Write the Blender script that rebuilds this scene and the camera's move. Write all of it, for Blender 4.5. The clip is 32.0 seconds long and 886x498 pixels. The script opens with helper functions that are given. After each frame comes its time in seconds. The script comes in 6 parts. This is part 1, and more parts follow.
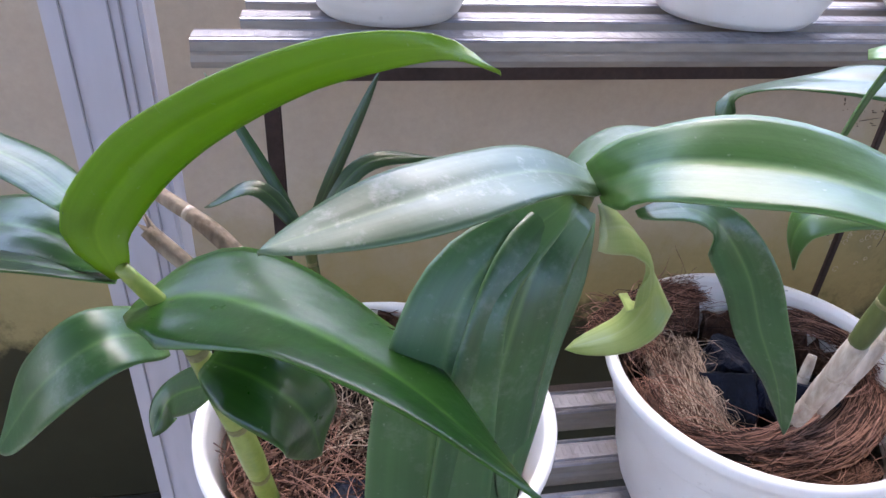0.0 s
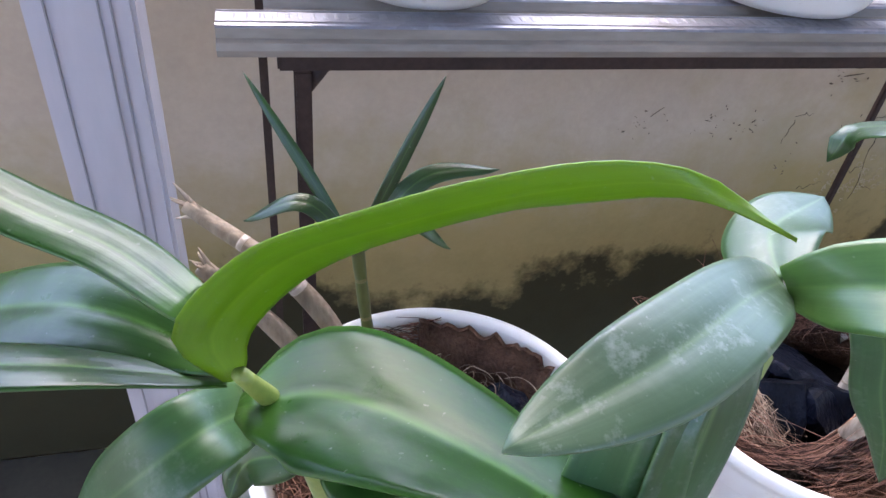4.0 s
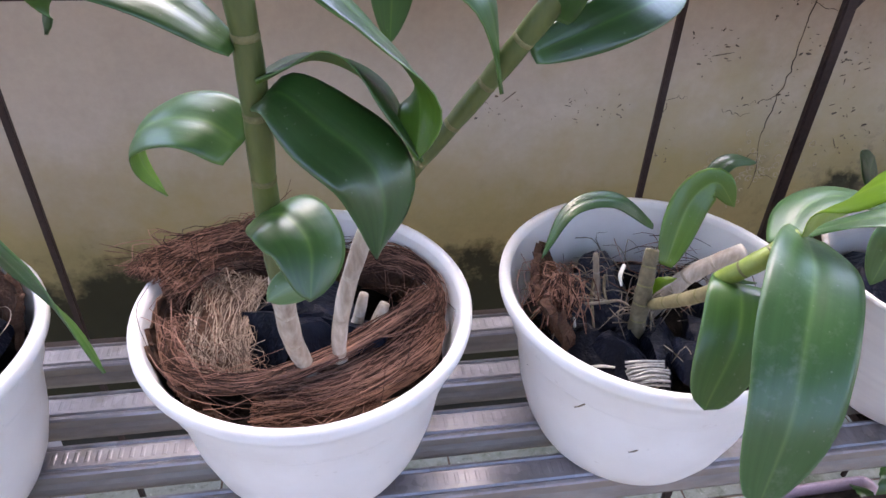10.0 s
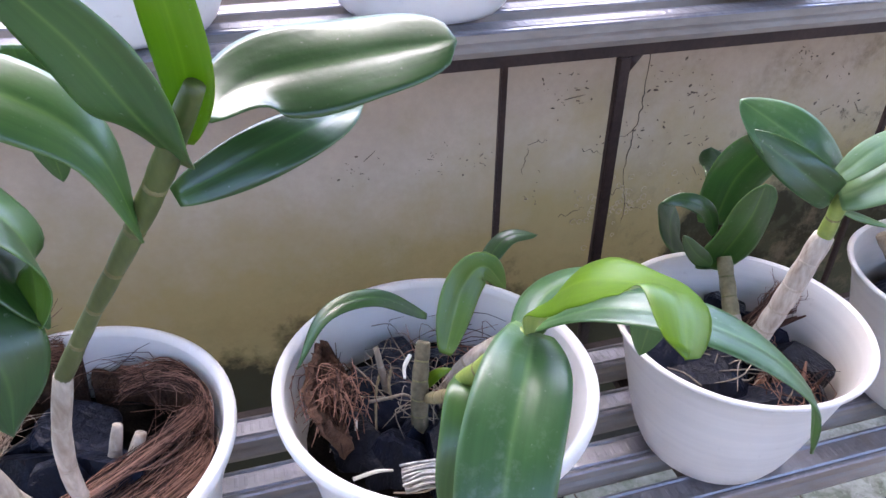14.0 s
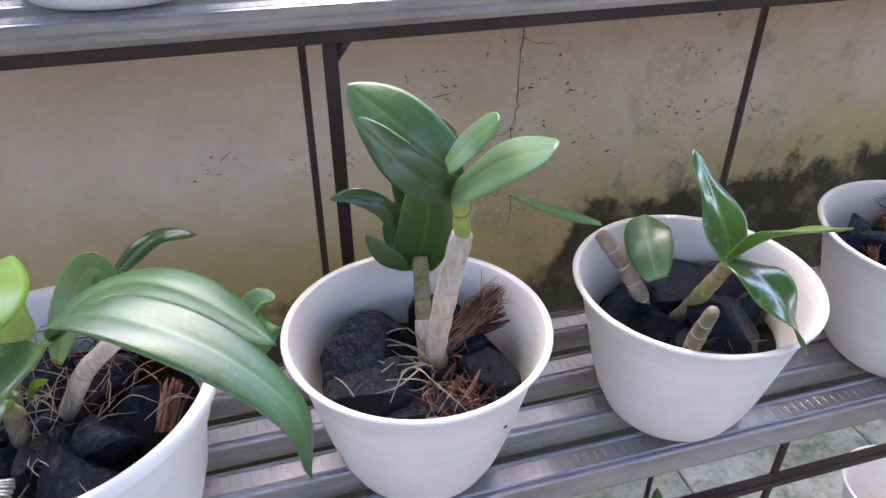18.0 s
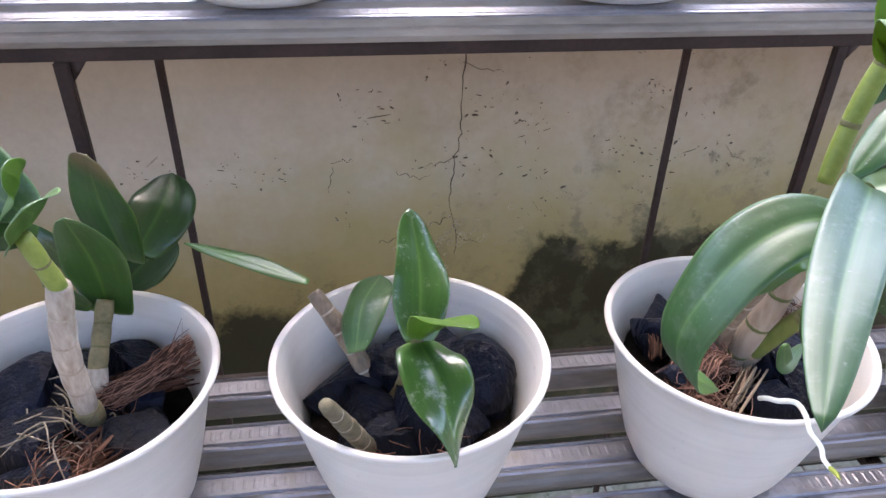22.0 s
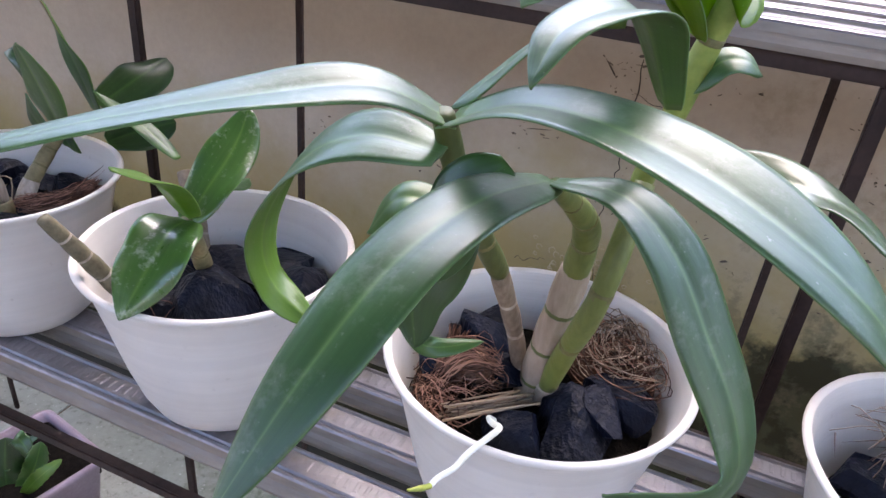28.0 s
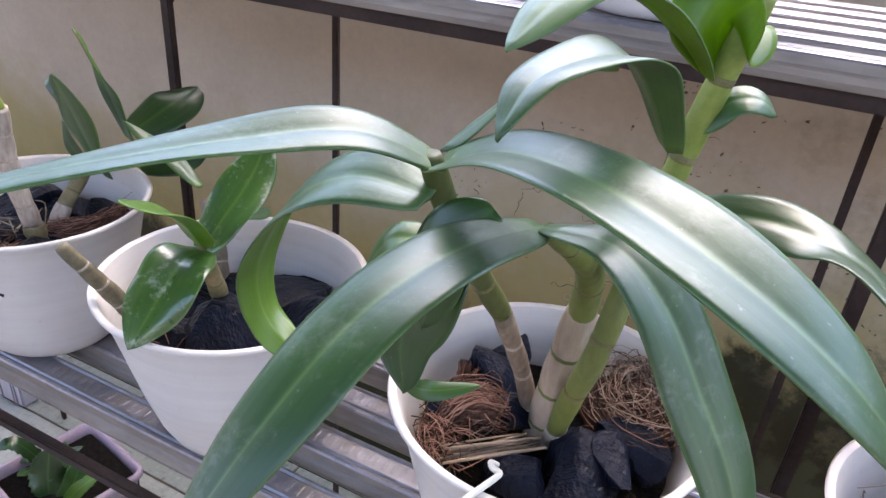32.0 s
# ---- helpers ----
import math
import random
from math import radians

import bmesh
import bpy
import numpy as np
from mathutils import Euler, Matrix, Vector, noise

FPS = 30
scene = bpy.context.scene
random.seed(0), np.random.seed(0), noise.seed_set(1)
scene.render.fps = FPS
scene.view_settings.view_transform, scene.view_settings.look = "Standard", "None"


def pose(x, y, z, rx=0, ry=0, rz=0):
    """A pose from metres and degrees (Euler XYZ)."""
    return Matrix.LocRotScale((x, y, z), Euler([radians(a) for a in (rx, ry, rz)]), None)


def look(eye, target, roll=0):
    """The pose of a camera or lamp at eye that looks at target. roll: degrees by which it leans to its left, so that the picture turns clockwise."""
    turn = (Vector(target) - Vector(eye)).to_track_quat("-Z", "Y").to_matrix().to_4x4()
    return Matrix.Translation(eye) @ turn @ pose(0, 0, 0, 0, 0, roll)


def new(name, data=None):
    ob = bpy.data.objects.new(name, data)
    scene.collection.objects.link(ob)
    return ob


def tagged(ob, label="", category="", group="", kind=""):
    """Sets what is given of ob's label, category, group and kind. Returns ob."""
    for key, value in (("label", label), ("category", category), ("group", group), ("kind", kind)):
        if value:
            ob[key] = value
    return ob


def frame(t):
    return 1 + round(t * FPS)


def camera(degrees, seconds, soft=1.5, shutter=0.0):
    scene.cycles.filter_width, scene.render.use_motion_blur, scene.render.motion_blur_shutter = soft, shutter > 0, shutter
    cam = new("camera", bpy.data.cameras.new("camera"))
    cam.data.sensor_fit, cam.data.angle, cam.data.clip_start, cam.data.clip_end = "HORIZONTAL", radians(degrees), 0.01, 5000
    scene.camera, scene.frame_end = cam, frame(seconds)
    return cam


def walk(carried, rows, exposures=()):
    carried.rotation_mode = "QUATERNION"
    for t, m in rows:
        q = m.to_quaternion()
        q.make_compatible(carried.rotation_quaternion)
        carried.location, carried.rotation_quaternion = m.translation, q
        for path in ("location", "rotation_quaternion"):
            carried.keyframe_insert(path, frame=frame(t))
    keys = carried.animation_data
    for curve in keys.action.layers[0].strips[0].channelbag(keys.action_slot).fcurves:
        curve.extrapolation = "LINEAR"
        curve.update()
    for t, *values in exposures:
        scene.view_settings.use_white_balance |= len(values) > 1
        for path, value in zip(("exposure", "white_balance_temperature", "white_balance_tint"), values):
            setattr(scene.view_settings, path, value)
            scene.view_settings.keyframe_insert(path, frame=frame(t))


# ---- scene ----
cam = camera(64.29, 32.0)
# seconds, x, y, z, turn about x, y, z
ROWS = [
    (0.0, -0.1513, 0.0968, 1.2160, 57.59, -2.83, -9.11),
    (0.5, -0.1687, 0.1192, 1.2247, 56.80, -2.94, -7.55),
    (1.0, -0.1888, 0.1487, 1.2315, 55.72, -2.85, -6.99),
    (1.5, -0.1969, 0.1662, 1.2355, 52.45, -3.00, -8.35),
    (2.0, -0.2094, 0.1830, 1.2393, 47.21, -4.16, -9.83),
    (2.5, -0.2180, 0.1960, 1.2395, 46.30, -5.90, -10.20),
    (4.5, -0.1946, 0.1419, 1.2379, 53.43, -5.00, -13.00),
    (5.0, -0.1781, 0.1286, 1.2312, 53.80, -3.69, -12.68),
    (5.5, -0.1484, 0.1204, 1.2269, 52.47, -4.47, -14.08),
    (6.0, -0.1214, 0.1101, 1.2244, 52.02, -4.03, -15.35),
    (6.5, -0.0885, 0.0957, 1.2244, 52.52, -3.03, -16.30),
    (7.0, -0.0539, 0.0762, 1.2232, 52.76, -3.54, -16.85),
    (7.5, -0.0180, 0.0673, 1.2252, 52.70, -2.84, -16.03),
    (8.0, 0.0157, 0.0674, 1.2189, 51.65, -3.12, -14.40),
    (8.5, 0.0507, 0.0656, 1.2147, 51.48, -3.36, -13.13),
    (9.0, 0.0738, 0.0714, 1.2134, 51.11, -3.35, -12.80),
    (9.5, 0.1087, 0.0711, 1.2126, 51.45, -2.74, -10.21),
    (10.0, 0.1403, 0.0694, 1.2034, 53.61, -2.02, -8.66),
    (10.5, 0.1511, 0.0753, 1.2051, 53.75, -2.44, -9.36),
    (11.0, 0.1588, 0.0870, 1.2103, 54.65, -2.87, -10.62),
    (11.5, 0.1662, 0.1058, 1.2107, 53.14, -1.21, -15.22),
    (12.0, 0.1663, 0.1098, 1.2190, 53.93, -1.13, -14.93),
    (12.5, 0.1692, 0.0973, 1.2246, 55.71, -0.20, -14.69),
    (13.0, 0.1984, 0.0858, 1.2275, 56.28, -0.15, -13.95),
    (13.5, 0.2275, 0.0812, 1.2299, 56.45, 0.09, -15.82),
    (14.0, 0.2502, 0.0808, 1.2308, 56.57, -0.27, -16.10),
    (14.5, 0.2797, 0.0722, 1.2275, 56.93, -0.57, -16.80),
    (15.0, 0.3085, 0.0694, 1.2243, 57.23, -0.79, -19.00),
    (15.5, 0.3289, 0.0662, 1.2262, 57.21, -0.27, -18.33),
    (17.5, 0.4444, 0.0513, 1.2104, 56.74, 0.01, -16.16),
    (18.0, 0.4758, 0.0454, 1.2092, 56.93, -0.02, -16.08),
    (18.5, 0.5032, 0.0361, 1.2079, 57.53, -1.14, -16.65),
    (19.0, 0.5279, 0.0300, 1.2094, 58.58, -1.38, -15.80),
    (19.5, 0.5449, 0.0250, 1.2184, 59.35, -1.31, -15.50),
    (20.0, 0.5768, 0.0338, 1.2140, 60.12, -1.89, -15.70),
    (20.5, 0.6252, 0.0592, 1.2047, 59.99, -1.90, -14.20),
    (21.0, 0.6734, 0.0700, 1.2018, 57.77, -2.21, -11.89),
    (21.5, 0.7092, 0.0610, 1.2089, 57.61, -1.31, -9.74),
    (22.0, 0.7299, 0.0528, 1.2094, 57.72, -1.24, -7.93),
    (22.5, 0.7562, 0.0502, 1.2108, 57.12, -1.70, -4.79),
    (23.0, 0.7899, 0.0389, 1.2135, 57.24, -2.82, -4.20),
    (23.5, 0.8135, 0.0276, 1.2148, 57.19, -2.30, -3.81),
    (24.0, 0.8447, 0.0302, 1.2098, 56.04, -1.56, -2.80),
    (24.5, 0.8761, 0.0306, 1.2063, 56.04, -1.54, -1.12),
    (25.0, 0.9004, 0.0324, 1.2046, 55.39, -2.55, 1.40),
    (25.5, 0.9115, 0.0463, 1.2017, 54.57, -2.95, 0.64),
    (27.5, 1.0172, 0.0681, 1.1541, 59.69, -5.01, 21.26),
    (28.0, 1.0366, 0.0737, 1.1535, 60.50, -5.06, 23.47),
    (28.5, 1.0458, 0.0787, 1.1514, 59.77, -5.12, 24.96),
    (29.0, 1.0528, 0.0804, 1.1530, 60.23, -4.67, 26.40),
    (29.5, 1.0525, 0.0813, 1.1543, 61.13, -4.53, 27.08),
    (30.0, 1.0538, 0.0829, 1.1536, 61.39, -4.30, 27.27),
    (30.5, 1.0529, 0.0871, 1.1554, 61.57, -4.39, 27.22),
    (31.0, 1.0513, 0.0921, 1.1556, 61.52, -4.90, 27.25),
    (31.5, 1.0540, 0.0903, 1.1537, 62.03, -4.29, 27.45),
    (32.0, 1.0514, 0.0918, 1.1603, 61.71, -4.13, 27.44),
]
walk(cam, [(t, pose(x, y, z, rx, ry, rz)) for t, x, y, z, rx, ry, rz in ROWS],
     [(0.0, 3.36, 6800, 18), (2.0, 3.54, 6800, 18), (6.0, 3.32, 6800, 18), (8.0, 3.18, 6980, 21), (9.0, 3.27, 7050, 22), (10.0, 3.48, 6960, 21), (12.0, 3.75, 6560, 20), (13.0, 3.72, 6540, 20), (15.0, 3.58, 6580, 19), (18.0, 3.59, 6900, 18), (19.0, 3.64, 7010, 18), (20.0, 3.57, 7050, 17), (21.0, 3.66, 7020, 17), (22.0, 3.60, 6990, 17), (25.0, 3.40, 6900, 18), (29.0, 3.40, 7050, 19), (32.0, 3.43, 7050, 19)])

# ---- light ----
Z0 = 0.80   # height of the middle shelf over the floor
world = bpy.data.worlds.new("sky")
scene.world = world
world.use_nodes = True
wn = world.node_tree
sky = wn.nodes.new("ShaderNodeTexSky")
sky.sky_type = "NISHITA"
sky.sun_disc = False
sky.sun_elevation, sky.sun_rotation = radians(66), radians(0)
sky.air_density, sky.dust_density, sky.ozone_density = 1.0, 2.0, 2.0
wn.nodes["Background"].inputs["Strength"].default_value = 0.15
wn.links.new(sky.outputs[0], wn.nodes["Background"].inputs[0])
sun_data = bpy.data.lights.new("sun", "SUN")
sun_data.energy, sun_data.angle, sun_data.color = 0.5, radians(70), (1.0, 0.99, 0.98)
sun = new("sun", sun_data)
sun.matrix_world = look((0.5, 2.03, 4.46), (0.5, 0.4, 0.8))


# ---- materials ----
def shade(name, base=(0.5, 0.5, 0.5), rough=0.5, metal=0.0, spec=0.5):
    m = bpy.data.materials.new(name)
    m.use_nodes = True
    b = m.node_tree.nodes["Principled BSDF"]
    b.inputs["Base Color"].default_value = (*base, 1)
    b.inputs["Roughness"].default_value = rough
    b.inputs["Metallic"].default_value = metal
    b.inputs["Specular IOR Level"].default_value = spec
    return m, m.node_tree, b


def node(nt, kind, **vals):
    n = nt.nodes.new(kind)
    for k, v in vals.items():
        n.inputs[k.replace("_", " ")].default_value = v
    return n


def noise_tex(nt, scale, detail=4.0, rough=0.55, coord="Object", stretch=None):
    tc = nt.nodes.new("ShaderNodeTexCoord")
    n = node(nt, "ShaderNodeTexNoise", Scale=scale, Detail=detail, Roughness=rough)
    if coord == "World":
        src = nt.nodes.new("ShaderNodeNewGeometry").outputs["Position"]
    else:
        src = tc.outputs[coord]
    if stretch:
        mp = nt.nodes.new("ShaderNodeMapping")
        mp.inputs["Scale"].default_value = stretch
        nt.links.new(src, mp.inputs["Vector"])
        src = mp.outputs[0]
    nt.links.new(src, n.inputs["Vector"])
    return n.outputs["Fac"]


def ramp(nt, src, stops):
    r = nt.nodes.new("ShaderNodeValToRGB")
    e = r.color_ramp.elements
    while len(e) < len(stops):
        e.new(0.5)
    for el, (p, c) in zip(e, stops):
        el.position = p
        el.color = (*c, 1) if len(c) == 3 else c
    nt.links.new(src, r.inputs["Fac"])
    return r.outputs["Color"]


def mix(nt, fac, a, b, mode="MIX"):
    m = nt.nodes.new("ShaderNodeMix")
    m.data_type, m.blend_type = "RGBA", mode
    for sock, v in ((m.inputs[0], fac), (m.inputs[6], a), (m.inputs[7], b)):
        if isinstance(v, (int, float)):
            sock.default_value = v
        elif isinstance(v, tuple):
            sock.default_value = (*v, 1)
        else:
            nt.links.new(v, sock)
    return m.outputs[2]


def maths(nt, op, a, b=0.0, clamp=False):
    m = nt.nodes.new("ShaderNodeMath")
    m.operation, m.use_clamp = op, clamp
    for sock, v in ((m.inputs[0], a), (m.inputs[1], b)):
        if isinstance(v, (int, float)):
            sock.default_value = v
        else:
            nt.links.new(v, sock)
    return m.outputs[0]


def bump(nt, b, height, strength=0.3, dist=0.002):
    n = node(nt, "ShaderNodeBump", Strength=strength, Distance=dist)
    nt.links.new(height, n.inputs["Height"])
    nt.links.new(n.outputs[0], b.inputs["Normal"])


def blotchy(name, dark, light, scale, rough=0.6, metal=0.0, fine=None, relief=0.3, dist=0.001, spec=0.5, stretch=None, rand=0.0, island=0.0):
    """Colour that wanders between two tones at two scales, with fine relief."""
    m, nt, b = shade(name, rough=rough, metal=metal, spec=spec)
    n1 = noise_tex(nt, scale, 5, stretch=stretch)
    n2 = noise_tex(nt, (fine or scale * 9), 3, stretch=stretch)
    f = maths(nt, "ADD", maths(nt, "MULTIPLY", n1, 0.65), maths(nt, "MULTIPLY", n2, 0.35))
    if rand:
        oi = nt.nodes.new("ShaderNodeObjectInfo")
        f = maths(nt, "ADD", f, maths(nt, "MULTIPLY", maths(nt, "SUBTRACT", oi.outputs["Random"], 0.5), rand))
    if island:
        gm = nt.nodes.new("ShaderNodeNewGeometry")
        f = maths(nt, "ADD", f, maths(nt, "MULTIPLY", maths(nt, "SUBTRACT", gm.outputs["Random Per Island"], 0.5), island))
    nt.links.new(ramp(nt, f, [(0.3, dark), (0.7, light)]), b.inputs["Base Color"])
    bump(nt, b, n2, relief, dist)
    return m


def leaf_material(name, dark, mid, vein, rough=0.42, pale=0.0, tip=None, coat=0.20, residue_sheen=0.0, gloss=0.32, spec=0.6):
    """Blade colour with a pale midrib and lengthwise streaks, laid out by the leaf's own across/along coordinates."""
    m, nt, b = shade(name, rough=rough, spec=spec)
    uv = nt.nodes.new("ShaderNodeUVMap")
    sep = nt.nodes.new("ShaderNodeSeparateXYZ")
    nt.links.new(uv.outputs[0], sep.inputs[0])
    mp = nt.nodes.new("ShaderNodeMapping")
    mp.inputs["Scale"].default_value = (15, 1.3, 1)
    nt.links.new(uv.outputs[0], mp.inputs["Vector"])
    streak = node(nt, "ShaderNodeTexNoise", Scale=1.0, Detail=3.0)
    nt.links.new(mp.outputs[0], streak.inputs["Vector"])
    cloud = noise_tex(nt, 24, 4)
    oi = nt.nodes.new("ShaderNodeObjectInfo")
    f = maths(nt, "ADD", maths(nt, "MULTIPLY", streak.outputs["Fac"], 0.5), maths(nt, "MULTIPLY", cloud, 0.5))
    f = maths(nt, "ADD", f, maths(nt, "MULTIPLY", maths(nt, "SUBTRACT", oi.outputs["Random"], 0.5), 0.25))
    col = ramp(nt, f, [(0.3, dark), (0.7, mid)])
    across = maths(nt, "ABSOLUTE", maths(nt, "SUBTRACT", sep.outputs["X"], 0.5))
    rib = maths(nt, "SUBTRACT", 1.0, maths(nt, "MULTIPLY", across, 22.0), True)
    col = mix(nt, maths(nt, "MULTIPLY", rib, 0.55), col, vein)
    edge = maths(nt, "MULTIPLY", maths(nt, "SUBTRACT", across, 0.47), 30.0, True)
    col = mix(nt, maths(nt, "MULTIPLY", edge, 0.5), col, vein)
    basal = maths(nt, "SUBTRACT", 1.0, maths(nt, "MULTIPLY", sep.outputs["Y"], 9.0), True)
    col = mix(nt, maths(nt, "MULTIPLY", basal, 0.6), col, vein)
    if tip:
        t = maths(nt, "MULTIPLY", maths(nt, "SUBTRACT", maths(nt, "ADD", sep.outputs["Y"], maths(nt, "MULTIPLY", cloud, 0.12)), 0.82), 6.0, True)
        col = mix(nt, t, col, tip)
    speck = node(nt, "ShaderNodeTexNoise", Scale=420.0, Detail=2.0)
    tc = nt.nodes.new("ShaderNodeTexCoord")
    nt.links.new(tc.outputs["Object"], speck.inputs["Vector"])
    dust = maths(nt, "MULTIPLY", maths(nt, "SUBTRACT", speck.outputs["Fac"], 0.70), 8.0, True)
    col = mix(nt, maths(nt, "MULTIPLY", dust, 0.35), col, (0.5, 0.52, 0.45))
    if residue_sheen:
        # dried mineral film left by watering, also painted in for white sheen patches
        film = maths(nt, "ADD", maths(nt, "MULTIPLY", noise_tex(nt, 55, 5, 0.7), 0.65), maths(nt, "MULTIPLY", noise_tex(nt, 260, 4, 0.7), 0.35))
        film = maths(nt, "MULTIPLY", maths(nt, "SUBTRACT", film, 0.53), 9.0, True)
        col = mix(nt, maths(nt, "MULTIPLY", film, residue_sheen), col, (0.50, 0.55, 0.48))
    nt.links.new(col, b.inputs["Base Color"])
    b.inputs["Transmission Weight"].default_value = 0.0
    b.inputs["Coat Weight"].default_value = gloss
    b.inputs["Coat Roughness"].default_value = coat
    r = maths(nt, "ADD", rough - 0.12, maths(nt, "MULTIPLY", noise_tex(nt, 60, 5, 0.7), 0.22))
    nt.links.new(r, b.inputs["Roughness"])
    veins = nt.nodes.new("ShaderNodeTexNoise")
    veins.noise_dimensions = "1D"
    veins.inputs["Scale"].default_value, veins.inputs["Detail"].default_value = 12.0, 1.5
    nt.links.new(sep.outputs["X"], veins.inputs["W"])
    h = maths(nt, "ADD", maths(nt, "MULTIPLY", streak.outputs["Fac"], 0.10), maths(nt, "MULTIPLY", noise_tex(nt, 170, 3), 0.30))
    h = maths(nt, "ADD", h, maths(nt, "MULTIPLY", veins.outputs["Fac"], 0.09))
    h = maths(nt, "ADD", h, maths(nt, "MULTIPLY", noise_tex(nt, 46, 3), 1.0))
    bump(nt, b, h, 0.30, 0.0020)
    # light that passes through the blade
    out = nt.nodes["Material Output"]
    tr = nt.nodes.new("ShaderNodeBsdfTranslucent")
    nt.links.new(mix(nt, 0.5, col, vein), tr.inputs["Color"])
    ms = nt.nodes.new("ShaderNodeMixShader")
    ms.inputs[0].default_value = 0.22 + pale
    nt.links.new(b.outputs[0], ms.inputs[1])
    nt.links.new(tr.outputs[0], ms.inputs[2])
    nt.links.new(ms.outputs[0], out.inputs["Surface"])
    return m


LEAF = leaf_material("leaf_dark", (0.011, 0.040, 0.008), (0.030, 0.088, 0.019), (0.07, 0.17, 0.035), rough=0.38)
LEAF_MID = leaf_material("leaf_green", (0.024, 0.082, 0.014), (0.056, 0.148, 0.026), (0.14, 0.27, 0.05), rough=0.42, coat=0.30, gloss=0.45)
LEAF_YOUNG = leaf_material("leaf_young", (0.075, 0.175, 0.018), (0.125, 0.250, 0.034), (0.22, 0.37, 0.07), pale=0.08)
LEAF_TIP = leaf_material("leaf_yellow_tip", (0.028, 0.096, 0.020), (0.064, 0.170, 0.034), (0.17, 0.31, 0.07), rough=0.42, coat=0.30, gloss=0.5, tip=(0.26, 0.34, 0.035))
LEAF_WET = leaf_material("leaf_wet", (0.024, 0.084, 0.014), (0.056, 0.148, 0.026), (0.13, 0.25, 0.05), rough=0.32, coat=0.12, residue_sheen=0.50, gloss=0.7)
LEAF_GLOSS = leaf_material("leaf_gloss", (0.006, 0.038, 0.004), (0.020, 0.082, 0.009), (0.08, 0.20, 0.03), rough=0.32, coat=0.14, gloss=0.12)
LEAF_DEEP = leaf_material("leaf_deep_green", (0.006, 0.038, 0.004), (0.020, 0.082, 0.009), (0.08, 0.20, 0.03), rough=0.32, gloss=0.05, coat=0.12, spec=0.26)
# pale green, lightened further to carry a white sheen in the colour
LEAF_PALE = leaf_material("leaf_pale", (0.090, 0.180, 0.065), (0.150, 0.260, 0.105), (0.20, 0.32, 0.12))
LEAF_BRIGHT = leaf_material("leaf_bright", (0.100, 0.215, 0.003), (0.150, 0.290, 0.006), (0.22, 0.37, 0.015), rough=0.46, pale=0.24)
LEAF_BLUE = leaf_material("leaf_bluish", (0.018, 0.070, 0.016), (0.044, 0.132, 0.034), (0.14, 0.27, 0.08), rough=0.44, coat=0.34, residue_sheen=0.12, gloss=0.42)
# green greyed and lightened: the blade's silvery sheen is put into its colour
LEAF_SHEEN = leaf_material("leaf_sheen_grey", (0.050, 0.105, 0.046), (0.105, 0.180, 0.088), (0.17, 0.28, 0.11), rough=0.46, coat=0.34, residue_sheen=0.40, gloss=0.5)
LEAF_BROWN = leaf_material("leaf_brown_tip", (0.028, 0.094, 0.020), (0.060, 0.162, 0.034), (0.15, 0.29, 0.06), tip=(0.20, 0.14, 0.07))
LEAF_YEL = leaf_material("leaf_yellowing", (0.24, 0.33, 0.08), (0.42, 0.46, 0.16), (0.45, 0.48, 0.25), pale=0.1)
LEAF_UNDER = leaf_material("leaf_underside", (0.056, 0.150, 0.022), (0.095, 0.215, 0.036), (0.19, 0.33, 0.07), rough=0.52, pale=0.06)
CANE = blotchy("cane_green", (0.05, 0.068, 0.016), (0.125, 0.145, 0.038), 40, 0.5, fine=260, relief=0.35, stretch=(1, 1, 0.3))
CANE_BRIGHT = blotchy("cane_bright", (0.14, 0.20, 0.03), (0.27, 0.32, 0.07), 40, 0.45, relief=0.2)
CANE_OLIVE = blotchy("cane_olive", (0.085, 0.115, 0.022), (0.20, 0.225, 0.060), 40, 0.5, fine=260, relief=0.35, stretch=(1, 1, 0.3))
SHEATH = blotchy("papery_sheath", (0.17, 0.115, 0.075), (0.66, 0.59, 0.50), 55, 0.75, fine=300, relief=0.7, stretch=(1, 1, 0.25))
TWIG = blotchy("dead_twig", (0.10, 0.070, 0.045), (0.36, 0.285, 0.21), 60, 0.85, fine=400, relief=0.7, stretch=(1, 1, 0.3))
SHEATH_TAN = blotchy("tan_sheath", (0.20, 0.145, 0.10), (0.46, 0.37, 0.29), 45, 0.8, fine=300, relief=0.6, stretch=(1, 1, 0.25))
SHEATH_RING = blotchy("sheath_node", (0.22, 0.17, 0.12), (0.50, 0.43, 0.35), 80, 0.8)
CANE_MOSSY = blotchy("cane_mossy", (0.045, 0.042, 0.022), (0.20, 0.165, 0.10), 60, 0.75, fine=300, relief=0.6)
CANE_OLD = blotchy("cane_old", (0.10, 0.085, 0.035), (0.30, 0.25, 0.13), 60, 0.6, fine=300, relief=0.4)
NODE = blotchy("cane_node", (0.09, 0.085, 0.03), (0.22, 0.20, 0.085), 80, 0.7)
COIR = blotchy("coir", (0.040, 0.020, 0.014), (0.15, 0.080, 0.052), 60, 0.95, fine=500, relief=0.9, dist=0.003, spec=0.2)
COIR_CHIP = blotchy("husk_chip", (0.050, 0.023, 0.016), (0.19, 0.098, 0.066), 50, 0.9, fine=300, relief=0.8, spec=0.15, island=0.6)
FIBRE = blotchy("coir_fibre", (0.040, 0.019, 0.014), (0.33, 0.175, 0.125), 30, 0.85, spec=0.2, island=0.7)
FIBRE_PALE = blotchy("coir_fibre_pale", (0.11, 0.072, 0.052), (0.48, 0.36, 0.27), 30, 0.85, spec=0.2, island=0.7)
